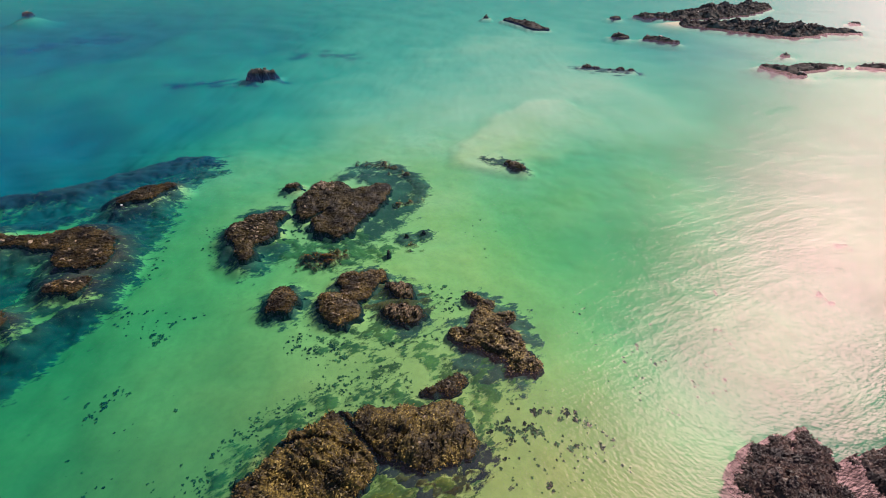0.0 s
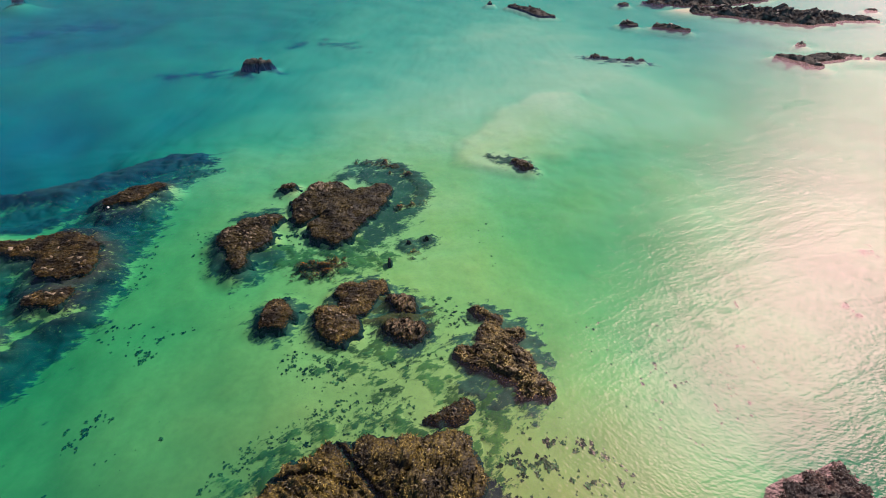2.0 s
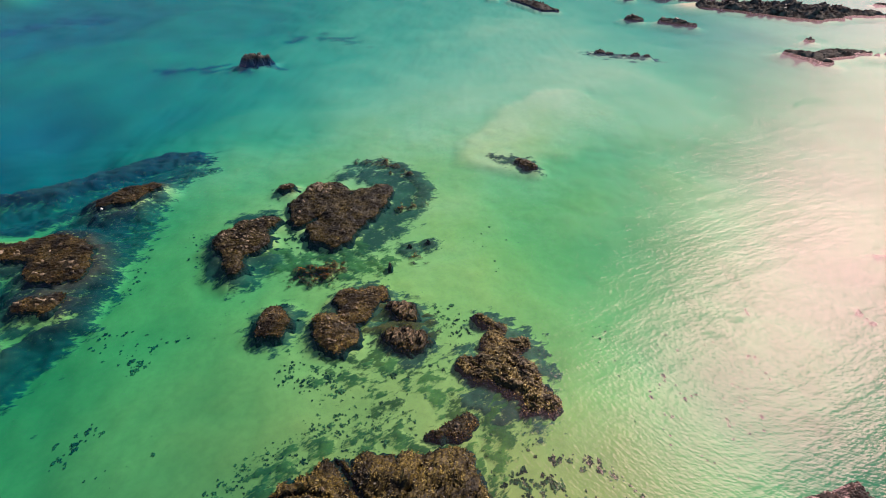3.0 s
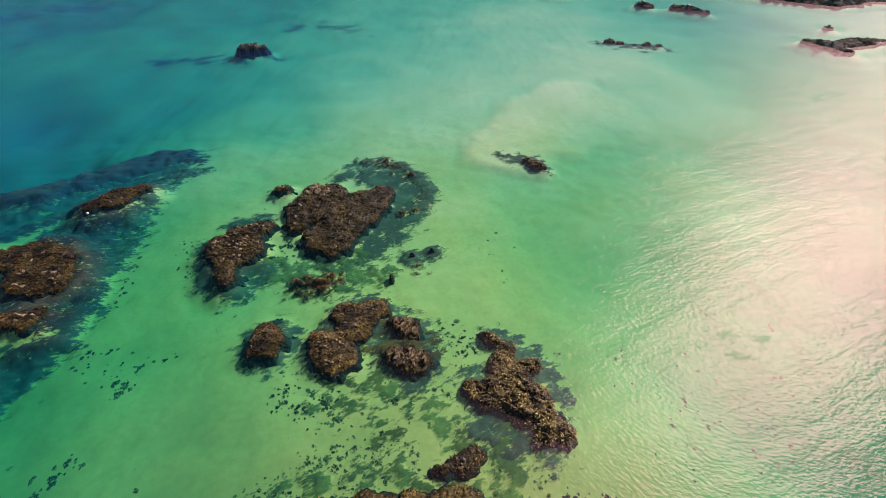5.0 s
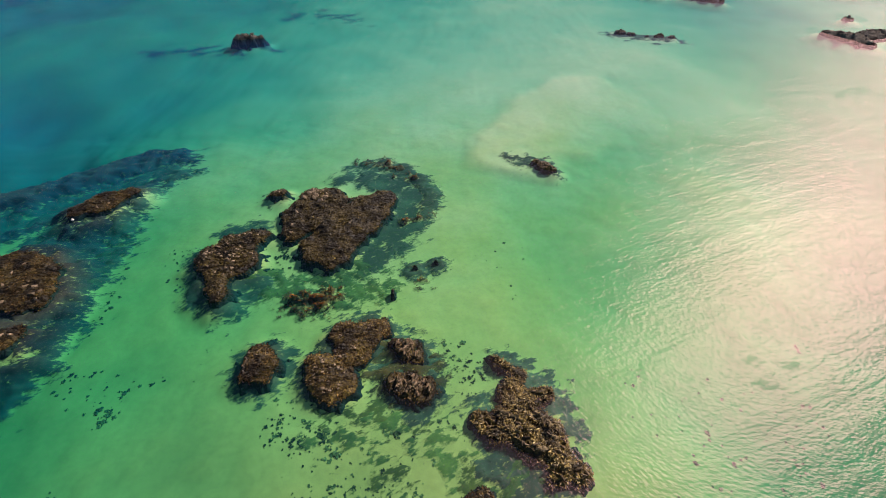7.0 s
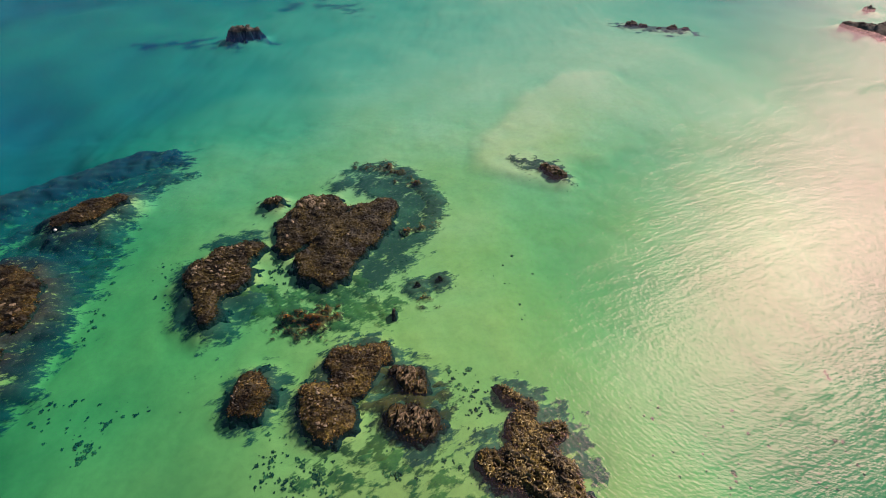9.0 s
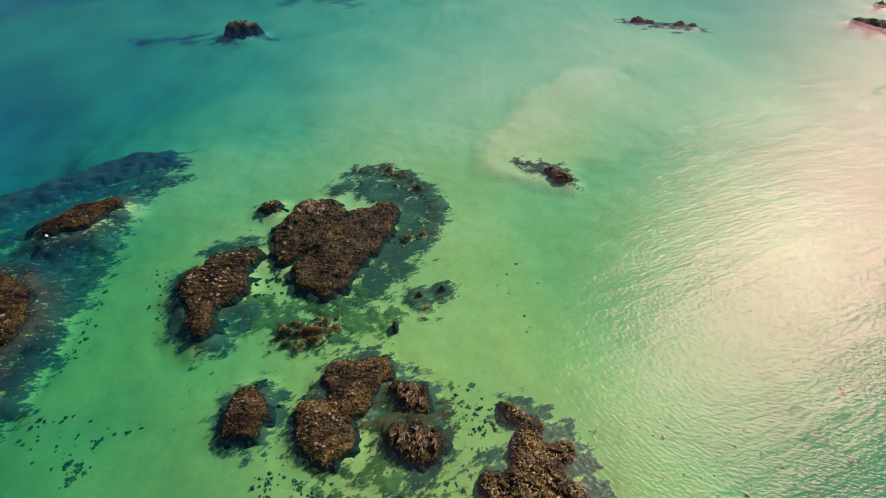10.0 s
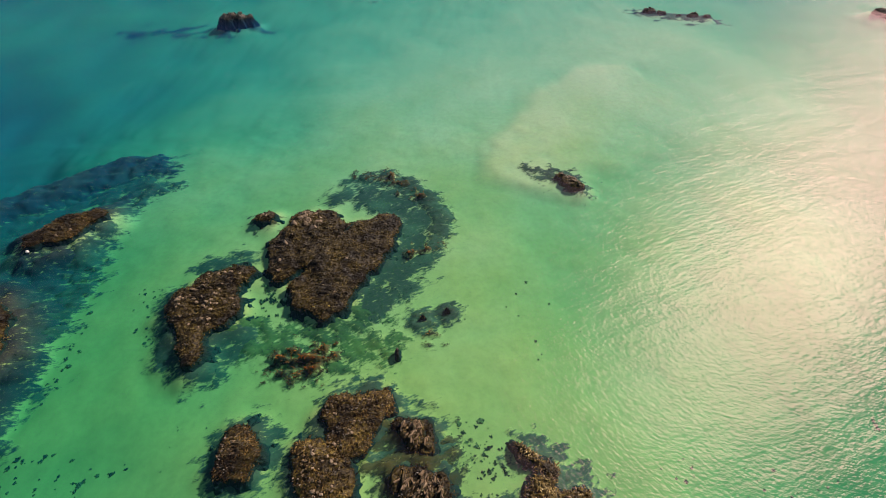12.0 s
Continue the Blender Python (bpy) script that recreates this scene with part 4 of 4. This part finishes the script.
# ---------------------------------------------------------------- seaweed beds under the water
def weed_bed(name, strokes, label, thick=0.7, ceiling=-0.45, step=0.3, soft=1.6, gaps=0.55, blades=5.0, blade=0.6, material=KELP, lean=200, seed=1, coarse=2.6, mat=None, thin=0.08, lift=0.15):
    """A bed of seaweed on the sand: its uneven mat, which thins out into patches, and the fronds that stream from it."""
    rng = np.random.default_rng(seed)
    at = base_of(strokes, -1.0)
    gx, gy, nx, ny = grid_over(strokes, 2.0 + soft, step)
    d = away(strokes, gx, gy, 1.5)
    ca, sa = math.cos(radians(lean)), math.sin(radians(lean))
    lx, ly = gx * ca + gy * sa, -gx * sa + gy * ca
    cover = ease(soft, -soft, d) + gaps * fbm(lx / (coarse * 1.7), ly / coarse, seed, 5) - 0.5 - thin - 0.6 * ease(0.6 * soft, 1.4 * soft + 1.0, d)
    floor = bed(gx, gy)
    z = np.minimum(floor + 0.025 + thick * np.clip(cover, 0, 1) * 0.55 + 0.05 * fbm(lx / 0.9, ly / 0.45, seed + 9, 3) * ease(-0.1, 0.2, cover), ceiling)
    z = np.maximum(z, floor + 0.03) - 0.09 * ease(-0.1, -0.42, cover)
    v = np.stack([gx - at.x, gy - at.y, z - at.z], 1)
    v, f, used = kept(v, sheet_faces(nx, ny), cover > -0.42)
    top = new(name)
    top.location = at
    mesh_object("weed_mat", v, f, mat or KELP_MAT, top, smooth=True, values={"cover": np.clip(cover + 0.5, 0, 1)[used]})
    area = np.nonzero((cover > 0.02))[0]
    count = int(len(area) * step * step * blades)
    if count:
        pick = rng.choice(area, count)
        roots = np.stack([gx[pick] - at.x, gy[pick] - at.y, z[pick] - at.z - 0.03], 1) + rng.uniform(-0.5, 0.5, (count, 3)) * (step, step, 0)
        fv, ff = frond_mesh(roots, radians(lean) + rng.normal(0, 0.4, count), blade, rng, lift, 0.11)
        fv[:, 2] = np.minimum(fv[:, 2], ceiling - at.z + 0.05)
        tagged(mesh_object("fronds", fv, ff, material, top), kind="stuff")
    return tagged(top, label, "seaweed bed", kind="stuff")


DIM = dict(thick=1.3, thin=-0.4, mat=NAVY_MAT, gaps=0.6, coarse=1.7, soft=1.5, ceiling=-0.38, blades=3, blade=0.35)
weed_bed("kelp_bed", [[(-50.0, 84.0, 0.8), (-54.4, 86.0, 2.2), (-58.5, 85.0, 3.4), (-62.6, 81.1, 3.0), (-67.4, 77.1, 2.8), (-72.6, 72.0, 2.4), (-76.0, 70.0, 1.5), (-86.0, 67.0, 2.0)]], "dark kelp bed curving through deep teal water", seed=101, **DIM)
weed_bed("kelp_bed", [[(-65.0, 65.6, 1.0), (-70.4, 61.7, 1.5), (-76.5, 59.8, 1.8), (-86.0, 57.0, 2.5)]], "dark hook of kelp behind the long reef", seed=128, **DIM)
weed_bed("kelp_bed", [[(-52.6, 76.5, 0.5), (-54.6, 72.5, 1.2), (-57.0, 69.5, 1.6)], [(-60.0, 67.0, 1.6), (-66.0, 65.8, 0.8)], [(-54.0, 64.0, 1.0), (-55.6, 60.8, 2.6), (-60.5, 58.6, 2.2)], [(-54.0, 57.0, 2.4), (-50.6, 53.0, 2.0), (-49.4, 49.0, 1.7), (-50.0, 46.0, 1.2)]],
         "dark navy kelp between the low reefs", seed=102, **DIM)
weed_bed("kelp_bed", [[(-57.0, 47.0, 0.7), (-52.0, 46.8, 1.0), (-48.3, 47.4, 1.2), (-47.4, 43.4, 1.3)], [(-46.8, 40.8, 1.0), (-49.7, 36.8, 2.0), (-51.1, 32.1, 2.2), (-52.0, 28.5, 2.2), (-55.0, 23.0, 2.0)]], "long dark kelp edge along the green sand", seed=103, **DIM)
weed_bed("kelp_bed", [[(-57.0, 43.6, 1.6), (-53.9, 43.6, 2.1), (-50.0, 43.4, 1.6)], [(-64.5, 43.6, 1.6), (-61.9, 45.2, 1.1)], [(-59.0, 36.0, 2.4), (-55.5, 36.4, 1.2)]], "dark kelp patches round the small reefs", seed=126, **DIM)
weed_bed("kelp_bed", [[(-46.2, 80.2, 0.8), (-50.6, 78.6, 1.9), (-52.3, 71.0, 2.0), (-51.6, 65.0, 2.0), (-49.8, 58.2, 1.9), (-48.2, 53.0, 1.4)]], "blue-green kelp along the reef's seaward edge", thick=1.2, seed=129, thin=0.0, mat=TEAL_MAT, gaps=0.6, coarse=1.6, soft=1.6, blades=4)
weed_bed("kelp_bed", [[(-20.0, 81.1, 0.6), (-17.1, 82.0, 1.0), (-13.6, 82.2, 1.3), (-9.9, 80.3, 1.5), (-6.7, 77.0, 1.6), (-4.5, 73.8, 1.5), (-4.5, 70.2, 1.1), (-5.6, 67.0, 1.0)]],
         "dark rim of kelp curving round the broad rock", thick=1.0, thin=-0.2, gaps=0.5, coarse=1.3, soft=1.2, seed=104, ceiling=-0.7, mat=TEAL_MAT, blades=12, blade=0.45)
weed_bed("kelp_bed", [[(-20.3, 77.4, 1.5), (-15.5, 78.0, 2.4), (-10.3, 75.6, 3.2), (-7.6, 70.8, 3.0), (-8.0, 65.5, 3.0), (-10.2, 62.0, 2.8), (-11.8, 58.0, 2.4)], [(-10.4, 69.4, 1.0), (-12.0, 64.5, 1.2), (-13.2, 60.0, 1.0)]],
         "gauzy blue-green kelp inside the dark rim", thick=0.7, thin=-0.12, gaps=0.6, coarse=2.2, soft=2.0, seed=130, ceiling=-1.0, mat=TEAL_MAT, blades=4, lean=240)
weed_bed("kelp_bed", [[(-11.8, 56.2, 2.2), (-14.5, 53.8, 2.6), (-20.5, 53.0, 2.6), (-25.0, 52.0, 2.2), (-27.4, 54.6, 1.6)], [(-9.5, 52.5, 1.6), (-17.0, 50.0, 2.2)]], "streaming wisps of green-brown kelp", mat=MOSS_MAT, blade=0.45, thick=0.5, seed=105, thin=0.12, gaps=0.9, coarse=1.5, lean=160)
weed_bed("rust_kelp_bed", [[(-20.8, 49.9, 1.0), (-18.0, 49.8, 1.5), (-16.0, 50.4, 1.1)]], "rust-red kelp fronds reaching to the surface", thick=2.6, lift=0.5, ceiling=-0.06, seed=106, material=RUST_KELP, mat=RUST_MAT, blades=34, gaps=0.8, coarse=0.8, blade=0.4, lean=215, thin=-0.05)
weed_bed("rust_kelp_bed", [[(-30.4, 71.4, 1.0), (-28.6, 71.2, 0.9)]], "rusty kelp fringe round the small islet", thick=1.2, ceiling=-0.12, seed=108, material=RUST_KELP, mat=BROWN_MAT, blades=14, gaps=0.7, coarse=0.8, blade=0.35, thin=0.0)
weed_bed("rust_kelp_bed", [[(-18.5, 82.3, 0.5), (-13.0, 82.3, 0.8), (-8.0, 77.6, 0.8)], [(-5.6, 67.4, 0.9)], [(-8.5, 65.6, 0.6)], [(-4.9, 53.1, 0.6)]], "rust-brown kelp tips along the ring's rim", thick=2.6, lift=0.5, ceiling=-0.06, seed=107, material=RUST_KELP, mat=RUST_MAT, blades=26, gaps=0.9, coarse=1.0, blade=0.35)
weed_bed("kelp_bed", [[(-6.2, 55.6, 1.5)], [(-3.1, 56.8, 1.3)]], "two round tufts of green-brown kelp", thick=1.0, seed=108, coarse=0.8, gaps=0.5, thin=-0.3, soft=0.9, ceiling=-0.25, mat=TEAL_MAT, blades=16, blade=0.35)
weed_bed("kelp_bed", [[(-9.6, 51.3, 0.8)]], "small clump of kelp with a stone in it", thick=0.9, seed=109, coarse=0.8, thin=-0.25, ceiling=-0.15, mat=MOSS_MAT, blades=14, blade=0.3, material=MOSSY)
weed_bed("kelp_bed", [[(-36.1, 57.5, 2.0), (-32.9, 51.5, 2.2), (-29.0, 49.0, 1.6), (-26.1, 52.5, 1.7)], [(-34.6, 63.2, 1.2), (-30.1, 64.6, 1.1)]], "dark kelp skirt round the stone-strewn rock", thick=0.4, thin=-0.2, seed=110, coarse=1.5, mat=TEAL_MAT, blade=0.4)
weed_bed("kelp_bed", [[(-21.6, 40.5, 3.0)]], "dark kelp skirt hugging the lone rock", thick=0.5, thin=-0.4, seed=111, coarse=1.2, mat=TEAL_MAT, blade=0.35, soft=1.2)
weed_bed("kelp_bed", [[(-14.9, 39.7, 2.9), (-11.3, 44.2, 3.6), (-5.8, 42.0, 2.7), (-4.2, 37.6, 2.7)]], "dark kelp between the clustered rocks", thick=0.6, seed=112, thin=-0.15, gaps=0.7, coarse=1.3, soft=1.2, mat=TEAL_MAT, blade=0.35)
weed_bed("kelp_bed", [[(2.4, 36.3, 1.4), (4.8, 31.8, 2.2), (8.8, 29.7, 2.0)], [(5.2, 41.5, 1.8), (9.1, 38.2, 1.7), (11.1, 33.5, 0.9)], [(2.6, 30.8, 1.2), (5.5, 29.6, 1.9)]], "dark kelp around the craggy wedge", thick=0.5, seed=113, thin=-0.15, gaps=0.8, coarse=1.1, soft=1.2, mat=TEAL_MAT, blade=0.3)
weed_bed("kelp_bed", [[(-13.9, 33.1, 1.6), (-7.3, 34.0, 2.2), (-1.7, 32.6, 2.0), (2.5, 29.0, 2.2)]], "loose drifts of dark green seaweed on the sand", mat=MOSS_MAT, blade=0.28, soft=2.4, thick=0.35, seed=114, thin=0.38, gaps=1.0, coarse=1.2, blades=3)
weed_bed("kelp_bed", [[(-19.9, 18.1, 2.2), (-17.0, 21.9, 1.9), (-12.7, 25.1, 1.7), (-6.2, 26.4, 1.3), (2.5, 25.2, 1.0), (4.8, 21, 0.8), (3.0, 18.0, 1.0)]], "dark green seaweed fringe round the great rock", mat=MOSS_MAT, blade=0.3, thick=0.5, seed=115, thin=0.3, gaps=0.9, coarse=1.1)
weed_bed("kelp_bed", [[(9.3, 84.9, 0.9), (13.0, 83.6, 1.4), (15.8, 82.6, 1.7), (17.6, 80.4, 1.0)]], "blue-black seaweed behind the sandbar rock", thick=0.35, seed=116, coarse=1.2, thin=-0.12, gaps=0.8, mat=TEAL_MAT)
weed_bed("kelp_bed", [[(49.0, 163.0, 1.6), (54.5, 161.2, 2.6), (61.0, 159.8, 2.8), (69.5, 158.6, 1.6)]], "blue-grey weed round the row of low rocks", thick=0.4, step=0.5, seed=137, blades=0, soft=2.4, coarse=2.2, thin=-0.2, gaps=0.9, mat=TEAL_MAT)
weed_bed("kelp_bed", [[(-58.4, 190, 6), (-32.6, 177, 4)], [(-199, 206, 12), (-172, 235, 11)]], "dim deep kelp under dark teal water", thick=0.8, step=1.2, seed=118, blades=0, soft=9, coarse=6, thin=0.3, gaps=0.8)
weed_bed("kelp_bed", [[(-92, 149.5, 3.5), (-74, 149, 3.0), (-64, 147.4, 3.4), (-56, 148.6, 2.4)]], "dim kelp beside the lone rock", thick=0.6, step=0.8, seed=119, blades=0, soft=6, coarse=4, thin=0.15, gaps=0.8)
weed_bed("kelp_bed", [[(-52, 80, 3.0), (-58, 76, 4.5), (-66, 70, 4.0), (-78, 64, 3.0)], [(-62, 62, 3), (-52, 62, 3)], [(-55, 47, 4), (-60, 41, 6), (-70, 40, 6)], [(-60, 31, 5), (-72, 48, 5)], [(-74, 49, 4), (-60, 48, 3), (-48.5, 46.0, 1.5)]], "gauzy grey-green kelp between the dark beds", thick=0.5, seed=125, gaps=0.8, coarse=1.5, thin=-0.15, soft=3, mat=TEAL_MAT, blades=2)
weed_bed("kelp_bed", [[(4.4, 29.4, 1.2), (5.0, 26.6, 1.1), (4.7, 23.6, 0.7)], [(5.8, 30.6, 1.3), (8.6, 28.6, 0.8)]], "dark green weed between the wedge and the great rock", thick=0.5, seed=134, soft=1.0, gaps=0.9, coarse=0.9, thin=-0.05, mat=MOSS_MAT, blades=8, blade=0.3)
weed_bed("green_algae_bed", [[(-14, 35.6, 1.4), (-9.0, 35.6, 1.6), (-4.0, 35.0, 1.2)], [(0.5, 30.2, 1.5), (3.5, 27.8, 1.4)], [(-6, 29.5, 1.6)]], "thin drifts of green algae among the clustered rocks", thick=0.2, seed=127, material=MOSSY, mat=GREEN_MAT, thin=0.28, gaps=1.0, coarse=1.1, blades=2, blade=0.3)
weed_bed("green_algae_bed", [[(-10.6, 40.2, 0.8), (-10.5, 41.4, 0.8), (-10.1, 42.8, 0.6)]], "yellow-green algae in the gap between rocks", thick=0.3, seed=136, material=MOSSY, mat=GREEN_MAT, coarse=0.8, gaps=0.8, thin=-0.15, soft=0.8, blades=12, blade=0.2)
weed_bed("green_algae_bed", [[(-9.0, 15.6, 0.9), (-7.0, 15.9, 1.0), (-4.5, 15.8, 1.1), (-2.6, 14.8, 1.2)], [(0.4, 16.6, 0.7), (1.4, 15.6, 0.8)]], "bright green algae at the foot of the great rock", thick=1.4, ceiling=-0.05, seed=120, material=MOSSY, mat=GREEN_MAT, coarse=1.2, blades=30, blade=0.24, thin=-0.15)


# dark mat laid for the pool's shade as well as its weed
weed_bed("kelp_bed", [[(-5.6, 18.3, 1.0), (-2.5, 17.8, 1.3), (0.5, 18.2, 1.2), (3.2, 19.4, 0.8)]], "dark weed and painted shade in the pool below the great rock", thick=0.3, seed=121, gaps=0.6, coarse=1.0, thin=-0.5, mat=NAVY_MAT, blade=0.3)
weed_bed("rust_kelp_bed", [[(-3.6, 17.7, 0.5), (-1.0, 17.4, 0.7), (1.6, 17.2, 0.8), (3.0, 18.2, 0.5)]], "rust-brown weed at the great rock's drowned foot", thick=1.0, ceiling=-0.08, seed=135, material=AMBER_FROND, mat=BROWN_MAT, gaps=0.8, coarse=0.7, thin=0.0, blades=22, blade=0.25)
weed_bed("kelp_bed", [[(-8.4, 43.8, 1.0), (-8.3, 41.5, 1.5), (-8.0, 38.5, 1.3)], [(-7.2, 40.6, 1.3), (-5.0, 40.2, 1.5), (-3.0, 40.2, 1.0)], [(-2.6, 42.6, 0.7), (-2.0, 39.0, 0.7)]], "brown weed filling the gap between clustered rocks", thick=1.2, ceiling=-0.12, seed=122, gaps=0.6, coarse=1.0, thin=-0.1, mat=BROWN_MAT, blades=12, blade=0.35)


def tufts(strokes, label, count, size=0.4, lean=60, seed=1, material=TUFT):
    """Scattered tufts of seaweed on the sand, each a ragged low cushion."""
    rng = np.random.default_rng(seed)
    at = base_of(strokes, -1.0)
    gx, gy, nx, ny = grid_over(strokes, 1.0, 0.25)
    odds = ease(0.5, -1.5, away(strokes, gx, gy, 1.0)) * ease(-0.6, 0.5, fbm(gx / 2.2, gy / 2.2, seed, 3))
    pick = rng.choice(len(gx), count, p=odds / odds.sum())
    k = 22
    size = np.repeat(size * rng.lognormal(-0.45, 0.5, count), k)
    cx, cy = gx[pick] + rng.uniform(-0.12, 0.12, count), gy[pick] + rng.uniform(-0.12, 0.12, count)
    floor = bed(cx, cy)
    spread = rng.normal(0, 0.42, (count * k, 2)) * size[:, None]
    roots = np.stack([np.repeat(cx, k) - at.x + spread[:, 0], np.repeat(cy, k) - at.y + spread[:, 1], np.repeat(floor, k) - at.z + 0.02], 1)
    turn = np.repeat(radians(lean) + rng.normal(0, 0.5, count), k) + rng.normal(0, 0.8, count * k)
    verts, faces = frond_mesh(roots, turn, size * 0.8, rng, 0.35, 0.7)
    ob = mesh_object("seaweed_tufts", verts, faces, material)
    ob.location = at
    return tagged(ob, label, "seaweed", kind="stuff")


tufts([[(-20, 17.5, 4), (-17, 22, 3.4), (-12.7, 26.0, 2.8), (-5, 27.4, 2.2)]], "dark seaweed tufts dotted along the great rock", 800, 0.115, 60, 201)
tufts([[(4.8, 22.4, 0.7), (7.0, 22.3, 1.0), (9.8, 22.4, 0.5)]], "dense dark seaweed tufts beside the great rock", 80, 0.17, 10, 202)
tufts([[(10.2, 24.5, 0.5), (13.0, 24.3, 0.7), (15.4, 23.3, 0.5)]], "line of dark seaweed tufts on pale sand", 60, 0.15, 10, 214)
tufts([[(6, 18.5, 2.5), (11, 20, 4), (16, 21, 3)], [(9, 26, 2.5)]], "dark seaweed tufts strewn on pale sand", 110, 0.15, 10, 215)
tufts([[(-18.5, 33.8, 1.6), (-14.8, 33.4, 1.5), (-11.8, 32.4, 1.4)]], "loose clump of dark tufts before the domed rock", 110, 0.17, 30, 216)
tufts([[(-14, 33, 3.2), (-7, 34, 3.4), (-1.7, 33, 3.0), (4, 28, 3.0)], [(-17, 36, 3)], [(-8, 29, 4)]], "loose dark seaweed tufts between the rocks", 230, 0.12, 30, 203)
tufts([[(-36.5, 35.1, 1.3)]], "clump of dark seaweed on green sand", 26, 0.2, 50, 204)
tufts([[(-37.8, 25.2, 1.8), (-36, 27, 1)]], "clump of dull green seaweed on the sand", 34, 0.18, 50, 205)
tufts([[(-41.7, 37.9, 3.0), (-34.3, 38.3, 2.2)], [(-46.5, 37, 1.2), (-45.0, 44, 1.0), (-44.5, 52, 1.0), (-47.5, 58, 1.0)]], "sparse seaweed tufts by the kelp bed", 80, 0.19, 55, 206)
tufts([[(-44, 15, 5), (-20.5, 16.5, 4)], [(-30, 22, 5)]], "few small tufts on open sand", 60, 0.12, 50, 207)
tufts([[(-39.4, 58.2, 2.2), (-38, 53, 2)]], "sparse dark tufts beside the stone-strewn rock", 26, 0.2, 60, 208)
tufts([[(-0.2, 42.3, 2.6), (1, 38, 2)]], "scattered dark tufts on yellow-green sand", 80, 0.15, 20, 209)
tufts([[(-25.2, 59.5, 1.0), (-24, 56.5, 1.2)]], "dark tufts in the sandy gap between rocks", 24, 0.26, 70, 210)
tufts([[(20, 38, 4), (34, 36, 5), (28, 27, 4)], [(24, 30, 5)]], "dark tufts under the glittering water", 110, 0.14, 20, 211)
tufts([[(70.2, 59.3, 2)], [(58.8, 46.4, 1.5)], [(41.4, 46, 0.9)], [(37.1, 38.9, 0.8)]], "dark seaweed clumps in the glare", 60, 0.17, 20, 212)
tufts([[(-30, 46, 4), (-15, 30, 4)], [(5, 55, 8)]], "stray small tufts on green sand", 30, 0.11, 40, 213)


def float_buoy(x, y):
    """A small white fishing float riding half out of the water, with a mooring eye on top."""
    m, n, l, bsdf = shader("white_float_plastic")
    scuff = ramp(n, l, place_noise(n, l, 9.0, 4, 0.6).outputs[0], (0.3, (0.62, 0.60, 0.55)), (0.6, (0.82, 0.81, 0.78)))
    finish(n, l, bsdf, scuff.outputs[0], rough=0.45, wet=False, shine=0.4)
    top = new("float_buoy")
    top.location = (x, y, 0)
    for name, across, tall, up in (("float_body", 0.20, 0.17, 0.04), ("mooring_eye", 0.05, 0.06, 0.22)):
        bm = bmesh.new()
        bmesh.ops.create_uvsphere(bm, u_segments=20, v_segments=12, radius=1.0)
        for v in bm.verts:
            v.co = Vector((v.co.x * across, v.co.y * across, v.co.z * tall + up))
        me = bpy.data.meshes.new(name)
        bm.to_mesh(me)
        bm.free()
        me.materials.append(m)
        me.polygons.foreach_set("use_smooth", np.ones(len(me.polygons), dtype=bool))
        new(name, me).parent = top
    return tagged(top, "small white float on the water beside the oval reef", "buoy")


float_buoy(-57.4, 63.4)
